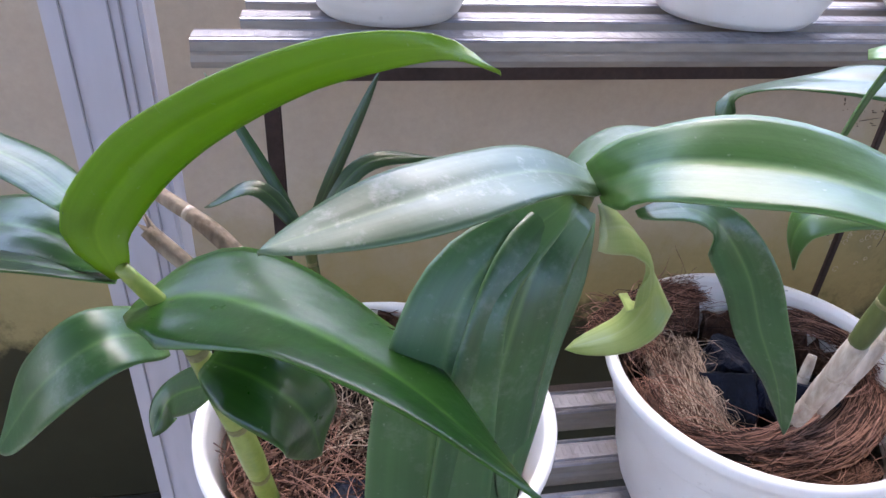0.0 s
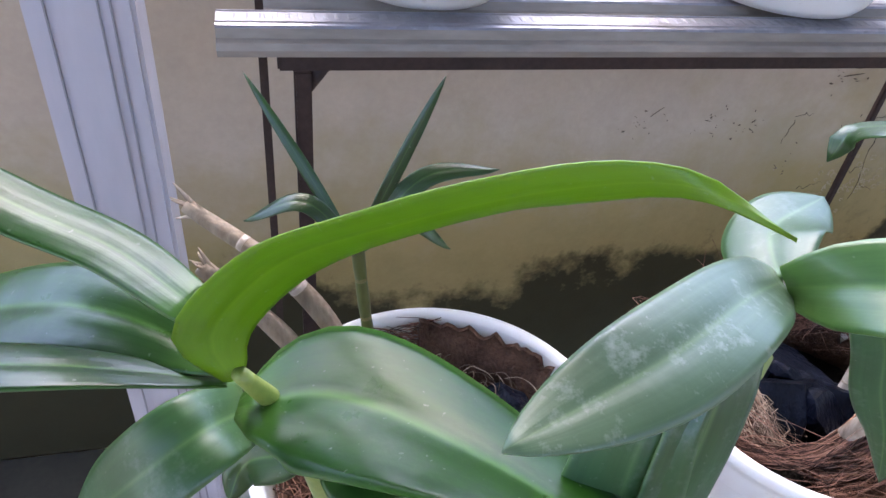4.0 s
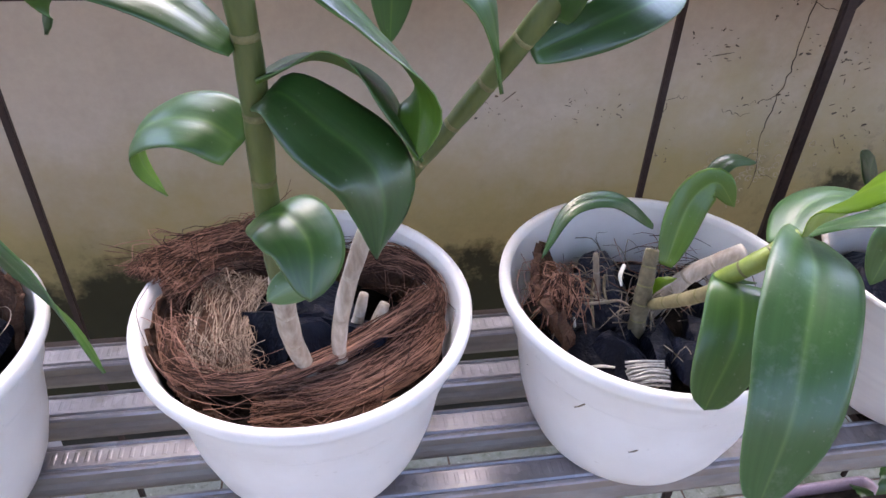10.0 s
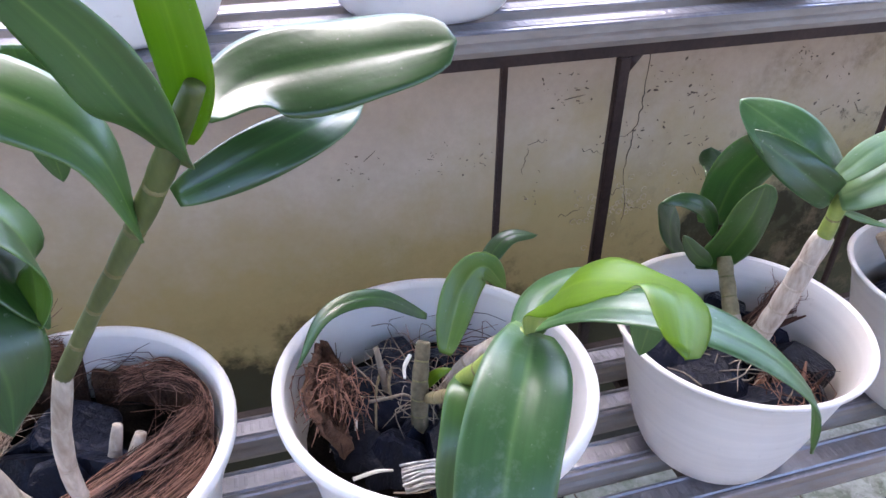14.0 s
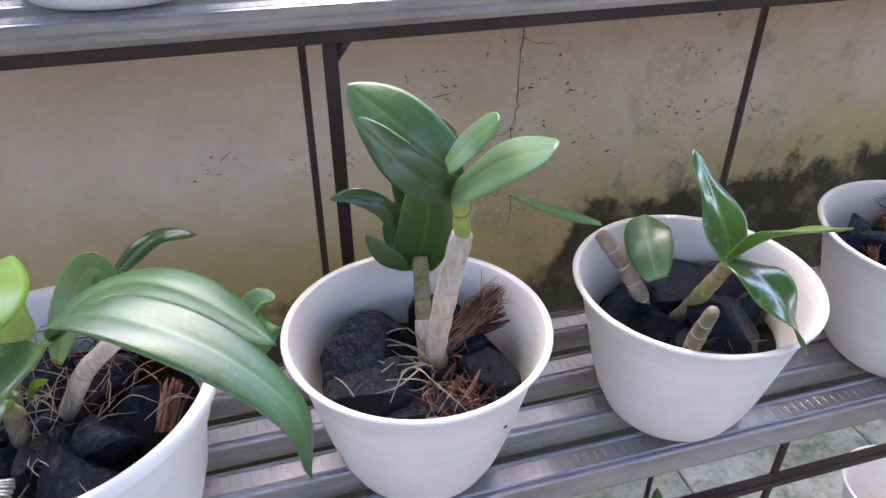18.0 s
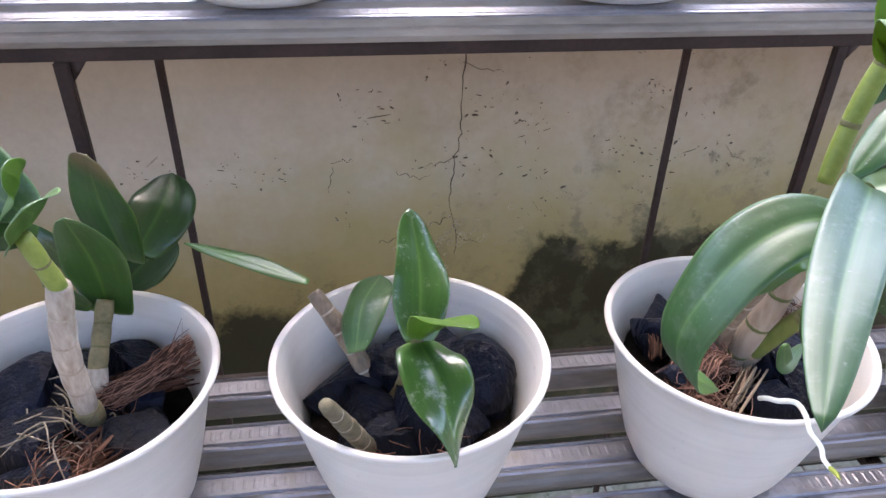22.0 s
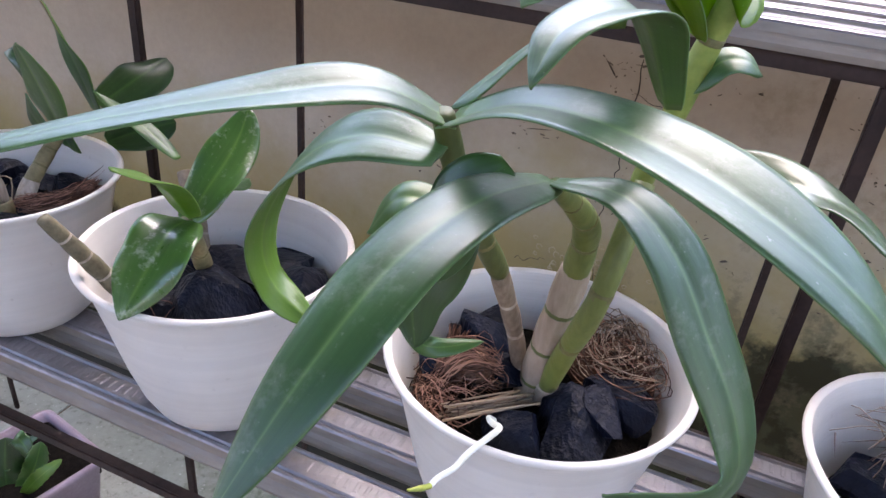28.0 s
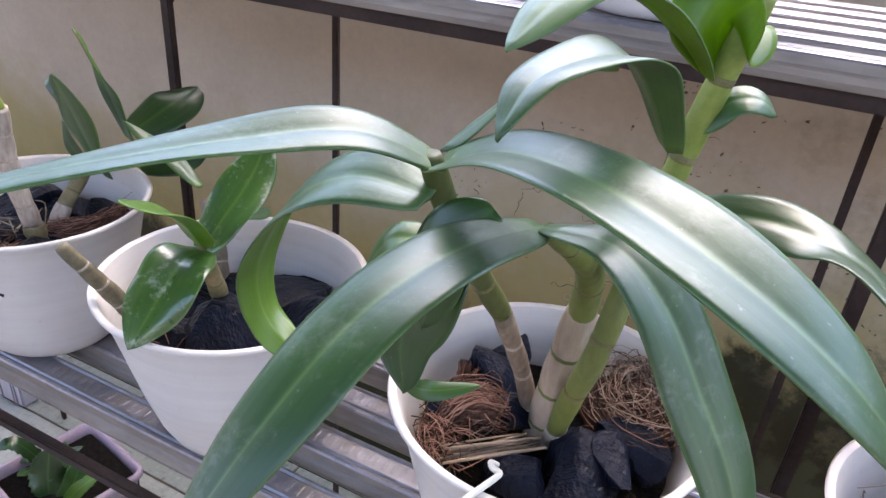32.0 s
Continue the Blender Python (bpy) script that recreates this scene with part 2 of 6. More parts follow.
CHAR = blotchy("charcoal", (0.002, 0.003, 0.007), (0.008, 0.011, 0.024), 60, 0.42, fine=200, relief=0.9, dist=0.003, spec=0.13, stretch=(1, 1, 0.2), rand=0.3)
SOIL = blotchy("dark_soil", (0.004, 0.004, 0.004), (0.022, 0.018, 0.015), 120, 0.95, fine=700, relief=1.0, dist=0.003, spec=0.05)
STRAW = blotchy("straw", (0.15, 0.10, 0.07), (0.36, 0.26, 0.18), 40, 0.8, spec=0.2, island=0.7)
ROOT = blotchy("aerial_root", (0.62, 0.63, 0.55), (0.80, 0.80, 0.74), 90, 0.6)
ROOT_TIP = shade("root_tip", (0.38, 0.42, 0.08), 0.5)[0]
DARK_ROOT = blotchy("old_root", (0.14, 0.11, 0.08), (0.34, 0.29, 0.22), 90, 0.85)
STEEL = blotchy("brown_painted_steel", (0.016, 0.009, 0.008), (0.048, 0.027, 0.022), 25, 0.58, fine=200, relief=0.4, spec=0.3)
WIRE = blotchy("silver_wire", (0.22, 0.22, 0.21), (0.55, 0.54, 0.52), 300, 0.45, metal=0.6)
PVC = blotchy("grey_painted_post", (0.40, 0.39, 0.43), (0.52, 0.50, 0.54), 9, 0.5, fine=60, relief=0.1, stretch=(1, 1, 0.2))
SEAM = shade("post_seam", (0.26, 0.25, 0.27), 0.7)[0]
PLASTIC_PINK = blotchy("pink_plastic", (0.26, 0.19, 0.23), (0.42, 0.33, 0.39), 18, 0.5)


def pot_material(name, rings):
    m, nt, b = shade(name, (0.80, 0.79, 0.78), 0.36)
    tc = nt.nodes.new("ShaderNodeTexCoord")
    mp = nt.nodes.new("ShaderNodeMapping")
    mp.inputs["Scale"].default_value = (3, 3, 170)
    nt.links.new(tc.outputs["Object"], mp.inputs["Vector"])
    ring = node(nt, "ShaderNodeTexNoise", Scale=1.0, Detail=3.0)
    nt.links.new(mp.outputs[0], ring.inputs["Vector"])
    grime = noise_tex(nt, 26, 5)
    dirt = maths(nt, "MULTIPLY", maths(nt, "SUBTRACT", noise_tex(nt, 160, 2), 0.68), 6.0, True)
    clean, worn = ((0.72, 0.685, 0.640), (0.66, 0.615, 0.565)) if rings else ((0.82, 0.80, 0.775), (0.76, 0.73, 0.695))
    col = ramp(nt, grime, [(0.35, clean), (0.75, worn)])
    if rings:
        band = maths(nt, "MULTIPLY", maths(nt, "SUBTRACT", ring.outputs["Fac"], 0.38), 4.0, True)
        col = mix(nt, maths(nt, "MULTIPLY", band, 0.22), col, (0.52, 0.49, 0.46))
    col = mix(nt, maths(nt, "MULTIPLY", dirt, 0.35), col, (0.35, 0.30, 0.25))
    nt.links.new(col, b.inputs["Base Color"])
    b.inputs["Subsurface Weight"].default_value = 0.15
    b.inputs["Subsurface Radius"].default_value = (0.006, 0.006, 0.006)
    if rings:
        bump(nt, b, ring.outputs["Fac"], 0.38, 0.0014)
    else:
        bump(nt, b, grime, 0.08, 0.002)
    return m


POT_A = pot_material("white_plastic_smooth", False)
POT_B = pot_material("white_plastic_ringed", True)


def zinc(name, dust):
    m, nt, b = shade(name, rough=0.42, metal=0.75)
    vor = node(nt, "ShaderNodeTexVoronoi", Scale=130.0)
    tc = nt.nodes.new("ShaderNodeTexCoord")
    nt.links.new(tc.outputs["Object"], vor.inputs["Vector"])
    big = noise_tex(nt, 7, 4)
    stain = noise_tex(nt, 30, 5)
    col = ramp(nt, big, [(0.3, (0.23, 0.225, 0.25)), (0.7, (0.38, 0.375, 0.41))])
    bw = nt.nodes.new("ShaderNodeRGBToBW")
    nt.links.new(vor.outputs["Color"], bw.inputs[0])
    col = mix(nt, 0.15, col, bw.outputs[0], "OVERLAY")
    st = maths(nt, "MULTIPLY", maths(nt, "SUBTRACT", stain, 0.56), 5.0, True)
    col = mix(nt, maths(nt, "MULTIPLY", st, 0.7), col, (0.24, 0.21, 0.18))
    film = maths(nt, "MULTIPLY", maths(nt, "SUBTRACT", noise_tex(nt, 5, 5, 0.6), 0.36), 3.0, True)
    col = mix(nt, maths(nt, "MULTIPLY", film, dust), col, (0.105, 0.085, 0.072))
    nt.links.new(col, b.inputs["Base Color"])
    nt.links.new(maths(nt, "ADD", 0.25, maths(nt, "MULTIPLY", stain, 0.3)), b.inputs["Roughness"])
    bump(nt, b, stain, 0.1, 0.001)
    return m


ZINC = zinc("galvanised_steel", 0.12)
ZINC_OLD = zinc("dusty_galvanised_steel", 0.50)
# tan tone for the front lips, apart from the grey tops
LIP_TAN = blotchy("tan_steel_lip", (0.15, 0.122, 0.10), (0.33, 0.285, 0.245), 22, 0.6, metal=0.2, fine=160, relief=0.2, stretch=(0.25, 1, 1))


def wall_material():
    m, nt, b = shade("mildewed_wall", rough=0.85, spec=0.25)
    tc = nt.nodes.new("ShaderNodeTexCoord")
    sep = nt.nodes.new("ShaderNodeSeparateXYZ")
    nt.links.new(tc.outputs["Object"], sep.inputs[0])
    z = maths(nt, "SUBTRACT", sep.outputs["Z"], Z0)
    big, fine, tiny = noise_tex(nt, 3.2, 6), noise_tex(nt, 14, 6, 0.65), noise_tex(nt, 70, 4, 0.7)
    paint = ramp(nt, noise_tex(nt, 1.3, 4), [(0.3, (0.42, 0.345, 0.268)), (0.7, (0.485, 0.405, 0.318))])
    paint = mix(nt, 0.10, paint, ramp(nt, tiny, [(0.35, (0.30, 0.25, 0.20)), (0.65, (0.62, 0.55, 0.45))]))
    paint = mix(nt, maths(nt, "MULTIPLY", maths(nt, "SUBTRACT", noise_tex(nt, 5.5, 6, 0.68), 0.42), 2.2, True), paint, mix(nt, 0.5, paint, (0.33, 0.265, 0.20)))
    # damp rises from the foot: olive first, then black growth
    wob = maths(nt, "ADD", maths(nt, "MULTIPLY", maths(nt, "SUBTRACT", big, 0.5), 0.42), maths(nt, "MULTIPLY", maths(nt, "SUBTRACT", fine, 0.5), 0.22))
    lvl = maths(nt, "ADD", z, wob)
    rise = maths(nt, "MULTIPLY", maths(nt, "MULTIPLY", maths(nt, "SUBTRACT", sep.outputs["X"], 0.45), 2.0, True), 0.08)
    olive = maths(nt, "MULTIPLY", maths(nt, "SUBTRACT", maths(nt, "SUBTRACT", rise, 0.06), lvl), 4.2, True)
    col = mix(nt, maths(nt, "MULTIPLY", olive, 0.74), paint, mix(nt, fine, (0.35, 0.265, 0.09), (0.22, 0.195, 0.05)))
    east = maths(nt, "MULTIPLY", maths(nt, "SUBTRACT", sep.outputs["X"], 0.96), 1.5, True)
    ragged = maths(nt, "ADD", maths(nt, "MULTIPLY", maths(nt, "SUBTRACT", noise_tex(nt, 8, 5, 0.62), 0.5), 0.30), maths(nt, "MULTIPLY", maths(nt, "SUBTRACT", tiny, 0.5), 0.06))
    # height of the black growth along the wall, -0.50 to 0 m over the shelf
    along = maths(nt, "DIVIDE", maths(nt, "ADD", sep.outputs["X"], 0.5), 2.0, True)
    tide = ramp(nt, along, [(k, (v, v, v)) for k, v in ((0.08, 0.24), (0.14, 0.28), (0.28, 0.08), (0.42, 0.24), (0.56, 0.30), (0.64, 0.14), (0.75, 0.20), (0.785, 0.50))])
    tide = maths(nt, "SUBTRACT", maths(nt, "MULTIPLY", tide, 0.5), 0.50)
    top = maths(nt, "SUBTRACT", tide, maths(nt, "ADD", z, ragged))
    crisp = maths(nt, "ADD", 15.0, maths(nt, "MULTIPLY", maths(nt, "MULTIPLY", east, 4.0, True), 11.0))
    black = maths(nt, "MULTIPLY", maths(nt, "ADD", top, 0.012), crisp, True)
    stain = maths(nt, "MULTIPLY", maths(nt, "ADD", top, 0.09), 6.0, True)
    col = mix(nt, maths(nt, "MULTIPLY", stain, 0.45), col, (0.10, 0.095, 0.035))
    col = mix(nt, maths(nt, "MULTIPLY", black, 0.93), col, mix(nt, fine, (0.010, 0.010, 0.006), (0.026, 0.027, 0.014)))
    # patches of dark growth higher up, towards one end of the wall
    px = maths(nt, "MULTIPLY", maths(nt, "SUBTRACT", sep.outputs["X"], 0.75), 1.6, True)
    hi = maths(nt, "MULTIPLY", maths(nt, "ADD", z, 0.30), -2.2)
    patch = maths(nt, "MULTIPLY", maths(nt, "SUBTRACT", maths(nt, "ADD", fine, maths(nt, "MULTIPLY", hi, 0.25)), 0.515), 12.0, True)
    col = mix(nt, maths(nt, "MULTIPLY", maths(nt, "MULTIPLY", patch, px), 0.70), col, (0.075, 0.076, 0.042))
    smudge = maths(nt, "MULTIPLY", maths(nt, "SUBTRACT", noise_tex(nt, 11, 6, 0.72), 0.545), 7.0, True)
    col = mix(nt, maths(nt, "MULTIPLY", maths(nt, "MULTIPLY", smudge, px), 0.62), col, (0.19, 0.155, 0.10))
    nt.links.new(col, b.inputs["Base Color"])
    bump(nt, b, maths(nt, "ADD", fine, maths(nt, "MULTIPLY", tiny, 0.5)), 0.25, 0.003)
    return m


WALL = wall_material()
FLAKE = blotchy("dark_flake", (0.05, 0.04, 0.03), (0.17, 0.13, 0.09), 60, 0.9)
LICHEN = blotchy("old_lichen", (0.30, 0.24, 0.14), (0.50, 0.42, 0.29), 60, 0.9)
CRACK = shade("crack_shadow", (0.03, 0.024, 0.018), 0.95)[0]


def floor_material():
    m, nt, b = shade("damp_floor_tile", rough=0.32, spec=0.5)
    big, mid, fine = noise_tex(nt, 4, 5, coord="World"), noise_tex(nt, 9, 6, 0.65, "World"), noise_tex(nt, 60, 5, 0.7, "World")
    oi = nt.nodes.new("ShaderNodeObjectInfo")
    base = ramp(nt, maths(nt, "ADD", mid, maths(nt, "MULTIPLY", oi.outputs["Random"], 0.2)), [(0.35, (0.22, 0.24, 0.205)), (0.75, (0.42, 0.43, 0.395))])
    moss = maths(nt, "MULTIPLY", maths(nt, "SUBTRACT", maths(nt, "ADD", maths(nt, "MULTIPLY", mid, 0.75), maths(nt, "MULTIPLY", fine, 0.25)), 0.43), 6.0, True)
    geo = nt.nodes.new("ShaderNodeNewGeometry")
    place = nt.nodes.new("ShaderNodeSeparateXYZ")
    nt.links.new(geo.outputs["Position"], place.inputs[0])
    damp = maths(nt, "ADD", 0.35, maths(nt, "MULTIPLY", maths(nt, "MULTIPLY", place.outputs["X"], 2.5, True), 0.55))
    col = mix(nt, maths(nt, "MULTIPLY", moss, damp), base, (0.085, 0.108, 0.062))
    chips = maths(nt, "MULTIPLY", maths(nt, "SUBTRACT", noise_tex(nt, 85, 5, 0.75, "World"), 0.60), 14.0, True)
    col = mix(nt, maths(nt, "MULTIPLY", chips, 0.7), col, (0.54, 0.56, 0.52))
    spots = maths(nt, "MULTIPLY", maths(nt, "SUBTRACT", fine, 0.56), 9.0, True)
    col = mix(nt, maths(nt, "MULTIPLY", spots, 0.6), col, (0.10, 0.11, 0.08))
    nt.links.new(col, b.inputs["Base Color"])
    bump(nt, b, fine, 0.3, 0.002)
    return m


TILE = floor_material()
GROUT = blotchy("dirty_grout", (0.06, 0.04, 0.028), (0.18, 0.12, 0.085), 20, 0.95)
GROUND = blotchy("worn_concrete", (0.22, 0.19, 0.16), (0.38, 0.34, 0.29), 3, 0.9, fine=40)

# dark tone for the added overhead slab, so reflections of it stay dark
UNSEEN_ROOF = blotchy("unseen_roof_dark", (0.05, 0.045, 0.04), (0.12, 0.11, 0.10), 3, 0.9, fine=40)


# ---- mesh helpers ----
def V(p):
    return Vector((p[0], p[1], p[2] + Z0))


def thing(name, at, label, category, group="", kind=""):
    """An empty at the base of a thing, given over the middle shelf's level."""
    ob = new(name)
    ob.location = V(at)
    ob.empty_display_size = 0.02
    return tagged(ob, label, category, group, kind)


def link(name, mesh, mats, parent=None, label="", smooth=True):
    for m in (mats if isinstance(mats, (list, tuple)) else [mats]):
        mesh.materials.append(m)
    if smooth:
        mesh.polygons.foreach_set("use_smooth", [True] * len(mesh.polygons))
    ob = new(name, mesh)
    if parent:
        ob.parent = parent
    return tagged(ob, label)


def grid_mesh(name, verts, faces, uvs=None, mat_ids=None):
    me = bpy.data.meshes.new(name)
    me.from_pydata([tuple(v) for v in verts], [], faces)
    if uvs is not None:
        lay = me.uv_layers.new(name="UVMap")
        idx = np.empty(len(me.loops), dtype=np.int32)
        me.loops.foreach_get("vertex_index", idx)
        lay.data.foreach_set("uv", np.asarray(uvs, dtype=np.float32)[idx].ravel())
    if mat_ids is not None:
        me.polygons.foreach_set("material_index", mat_ids)
    me.update()
    return me


def spline(pts, n):
    """n points along a smooth curve through pts, evenly spaced."""
    P = [Vector(p) for p in pts]
    if len(P) == 2:
        return [P[0].lerp(P[1], i / (n - 1)) for i in range(n)]
    P = [2 * P[0] - P[1]] + P + [2 * P[-1] - P[-2]]
    dense = []
    for i in range(1, len(P) - 2):
        a, b, c, d = P[i - 1:i + 3]
        for k in range(24):
            t = k / 24
            dense.append(0.5 * (2 * b + (c - a) * t + (2 * a - 5 * b + 4 * c - d) * t * t + (3 * b - a - 3 * c + d) * t ** 3))
    dense.append(P[-2])
    acc = [0.0]
    for a, b in zip(dense[:-1], dense[1:]):
        acc.append(acc[-1] + (b - a).length)
    out, j = [], 0
    for i in range(n):
        s = acc[-1] * i / (n - 1)
        while j < len(acc) - 2 and acc[j + 1] < s:
            j += 1
        f = (s - acc[j]) / max(acc[j + 1] - acc[j], 1e-9)
        out.append(dense[j].lerp(dense[j + 1], min(max(f, 0), 1)))
    return out


def tangents(c):
    return [(c[min(i + 1, len(c) - 1)] - c[max(i - 1, 0)]).normalized() for i in range(len(c))]


def tube_data(pts, radii, sides=8, n=None, close=True):
    """Vertices and faces of a round bar through pts; radii spread evenly along it."""
    c = spline(pts, n or max(6, 5 * len(pts)))
    T = tangents(c)
    ref = Vector((0.31, 0.77, 0.2)).normalized()
    vs, fs = [], []
    for i, (p, t) in enumerate(zip(c, T)):
        u = (ref - t * ref.dot(t)).normalized()
        w = t.cross(u)
        s = i / (len(c) - 1) * (len(radii) - 1)
        k = min(int(s), len(radii) - 2)
        r = radii[k] + (radii[k + 1] - radii[k]) * (s - k)
        for j in range(sides):
            a = 2 * math.pi * j / sides
            vs.append(p + (u * math.cos(a) + w * math.sin(a)) * r)
        if i:
            for j in range(sides):
                a, b = (i - 1) * sides + j, (i - 1) * sides + (j + 1) % sides
                fs.append((a, b, b + sides, a + sides))
    if close:
        fs.append(tuple(range(sides - 1, -1, -1)))
        fs.append(tuple(range(len(vs) - sides, len(vs))))
    return vs, fs


def tube(name, pts, radii, mat, parent, label="", sides=10, n=None):
    vs, fs = tube_data([V(p) for p in pts], radii, sides, n)
    o = parent.location if parent else Vector((0, 0, 0))
    return link(name, grid_mesh(name, [v - o for v in vs], fs), mat, parent, label)


def joined(name, pieces, mat, parent=None, label=""):
    """One mesh from many (vertices, faces) pieces."""
    vs, fs = [], []
    for v, f in pieces:
        k = len(vs)
        vs += v
        fs += [tuple(i + k for i in q) for q in f]
    o = parent.location if parent else Vector((0, 0, 0))
    return link(name, grid_mesh(name, [Vector(v) - o for v in vs], fs), mat, parent, label)


def leaf(plant, pts, width, up=(0, -0.3, 1), up_tip=None, mat=None, under=None, fold=0.30, widest=0.4, blunt=0.75, base=0.35, wave=0.07, label="", curl=0.0, n=30, name="leaf", teeth=0.0):
    """A fleshy blade along pts: V-folded along its midrib, about a millimetre thick, widest at that share of its length."""
    mat, under = mat or LEAF, under or LEAF_UNDER
    c = spline([V(p) for p in pts], n)
    T = tangents(c)
    o = plant.location
    ups = [Vector(u).normalized() for u in (up if isinstance(up, list) else [up, up_tip or up])]
    m = 15
    top, bot, uvs = [], [], []
    seed = random.random() * 50
    for i, (p, t) in enumerate(zip(c, T)):
        s = i / (n - 1)
        k = min(int(s * (len(ups) - 1)), len(ups) - 2)
        nrm = ups[k].lerp(ups[k + 1], s * (len(ups) - 1) - k)
        nrm = (nrm - t * nrm.dot(t)).normalized()
        side = t.cross(nrm)
        if s < widest:
            k = s / widest
            w = base + (1 - base) * (1 - (1 - k) ** 2) ** 0.8
        else:
            k = (s - widest) / (1 - widest)
            w = max(1 - k ** 2.1, 0.0) ** blunt
        w = max(w, 0.02) * width / 2 * (1 - teeth * ((s * 9) % 1))
        fo = fold * (1 - 0.45 * s)
        for j in range(m):
            u = -1 + 2 * j / (m - 1)
            au = abs(u)
            wob = wave * w * math.sin(9 * s + seed + (2 if u > 0 else 0)) * au * au
            lift = math.sin(fo) * (math.sqrt(u * u + 0.09) - 0.3) * 1.2 * w + curl * w * au ** 3 - 0.22 * w * au * au + wob - 0.04 * w * math.exp(-(u / 0.12) ** 2) + 0.008 * w * math.cos(5 * math.pi * u) * (1 - s)
            q = p + side * (u * w * math.cos(fo)) + nrm * lift - o
            th = 0.00075 * (1.1 - 0.75 * au)
            top.append(q + nrm * th)
            bot.append(q - nrm * th)
            uvs.append((0.5 + 0.5 * u, s))
    N = n * m
    fs, ids = [], []
    for i in range(n - 1):
        for j in range(m - 1):
            a = i * m + j
            fs.append((a, a + 1, a + m + 1, a + m))
            ids.append(0)
            fs.append((N + a, N + a + m, N + a + m + 1, N + a + 1))
            ids.append(1)
    rim = [j for j in range(m)] + [i * m + m - 1 for i in range(1, n)] + [(n - 1) * m + j for j in range(m - 2, -1, -1)] + [i * m for i in range(n - 2, 0, -1)]
    for a, b in zip(rim, rim[1:] + rim[:1]):
        fs.append((b, a, N + a, N + b))
        ids.append(0)
    return link(name, grid_mesh(name, top + bot, fs, uvs + uvs, ids), [mat, under], plant, label)


def cane(plant, pts, radii, mat, name="cane", label="", rings=5, ring_mat=None):
    """A jointed stem: swollen between its nodes, with a ring at each node as a part of it."""
    c = [V(p) for p in pts]
    n = 8 * rings
    rr = []
    for i in range(n + 1):
        s = i / n
        k = s * (len(radii) - 1)
        a = min(int(k), len(radii) - 2)
        r = radii[a] + (radii[a + 1] - radii[a]) * (k - a)
        rr.append(r * (0.93 + 0.09 * abs(math.sin(math.pi * s * rings))))
    vs, fs = tube_data(c, rr, 12, n + 1)
    ob = link(name, grid_mesh(name, [v - plant.location for v in vs], fs), mat, plant, label)
    line = spline(c, n + 1)
    for k in range(1, rings):
        i = 8 * k
        a, b = line[i - 1].lerp(line[i], 0.6), line[i].lerp(line[i + 1], 0.4)
        v2, f2 = tube_data([a, b], [rr[i] * 1.01, rr[i] * 1.06, rr[i] * 1.01], 12, 4)
        ring = link("node_ring", grid_mesh("node_ring", [v - plant.location for v in v2], f2), ring_mat or (SHEATH_RING if mat in (SHEATH, SHEATH_TAN, TWIG) else NODE), ob)
    return ob


def lathe(profile, seg=64, wob=0.0):
    vs, fs = [], []
    for k, (r, z) in enumerate(profile):
        for j in range(seg):
            a = 2 * math.pi * j / seg
            rr = r * (1 + wob * math.sin(2 * a + 0.7))
            vs.append((rr * math.cos(a), rr * math.sin(a), z))
        if k:
            for j in range(seg):
                a, b = (k - 1) * seg + j, (k - 1) * seg + (j + 1) % seg
                fs.append((a, b, b + seg, a + seg))
    return vs, fs


def box_mesh(name, x0, x1, y0, y1, z0, z1, bev=0.0):
    bm = bmesh.new()
    bmesh.ops.create_cube(bm, size=1)
    for v in bm.verts:
        v.co = Vector(((x0 + x1) / 2 + v.co.x * (x1 - x0), (y0 + y1) / 2 + v.co.y * (y1 - y0), (z0 + z1) / 2 + v.co.z * (z1 - z0)))
    if bev:
        bmesh.ops.bevel(bm, geom=list(bm.edges), offset=bev, segments=2, affect="EDGES")
    me = bpy.data.meshes.new(name)
    bm.to_mesh(me)
    bm.free()
    return me


def box(name, x0, x1, y0, y1, z0, z1, mat, parent=None, label="", bev=0.0):
    o = parent.location if parent else Vector((0, 0, Z0)) * 0
    return link(name, box_mesh(name, x0 - o.x, x1 - o.x, y0 - o.y, y1 - o.y, z0 + Z0 - o.z, z1 + Z0 - o.z, bev), mat, parent, label, smooth=False)


# ---- floor and walls ----
ground = tagged(box("ground", -40, 40, -40, 40, -Z0 - 0.3, -Z0 - 0.012, GROUND), "worn grey concrete ground around the rack", "ground", kind="structure")
WALL_Y = 1.116
wall = tagged(box("wall_north", -9, 11, WALL_Y, WALL_Y + 0.2, -Z0, 0.62, WALL), "beige painted wall with olive and black mildew at its foot", "wall", kind="structure")
# added wall, out of view: cuts low front sky, its warm tone tints the bounce
UNSEEN_WALL = blotchy("unseen_wall_bounce", (0.26, 0.19, 0.14), (0.36, 0.27, 0.20), 2.5, 0.9, fine=30)
tagged(box("unseen_wall_south", -7, 9, -2.3, -2.1, -Z0, 1.12, UNSEEN_WALL), "unseen wall added to cut low sky light and bounce warm light", "wall", kind="structure")
# added slab, never in view: blocks the sky straight above the rack
roof = tagged(box("ceiling", -7, 9, -1.3, 0.95, 1.50, 1.56, UNSEEN_ROOF), "unseen roof slab added to block the overhead sky", "ceiling", kind="structure")


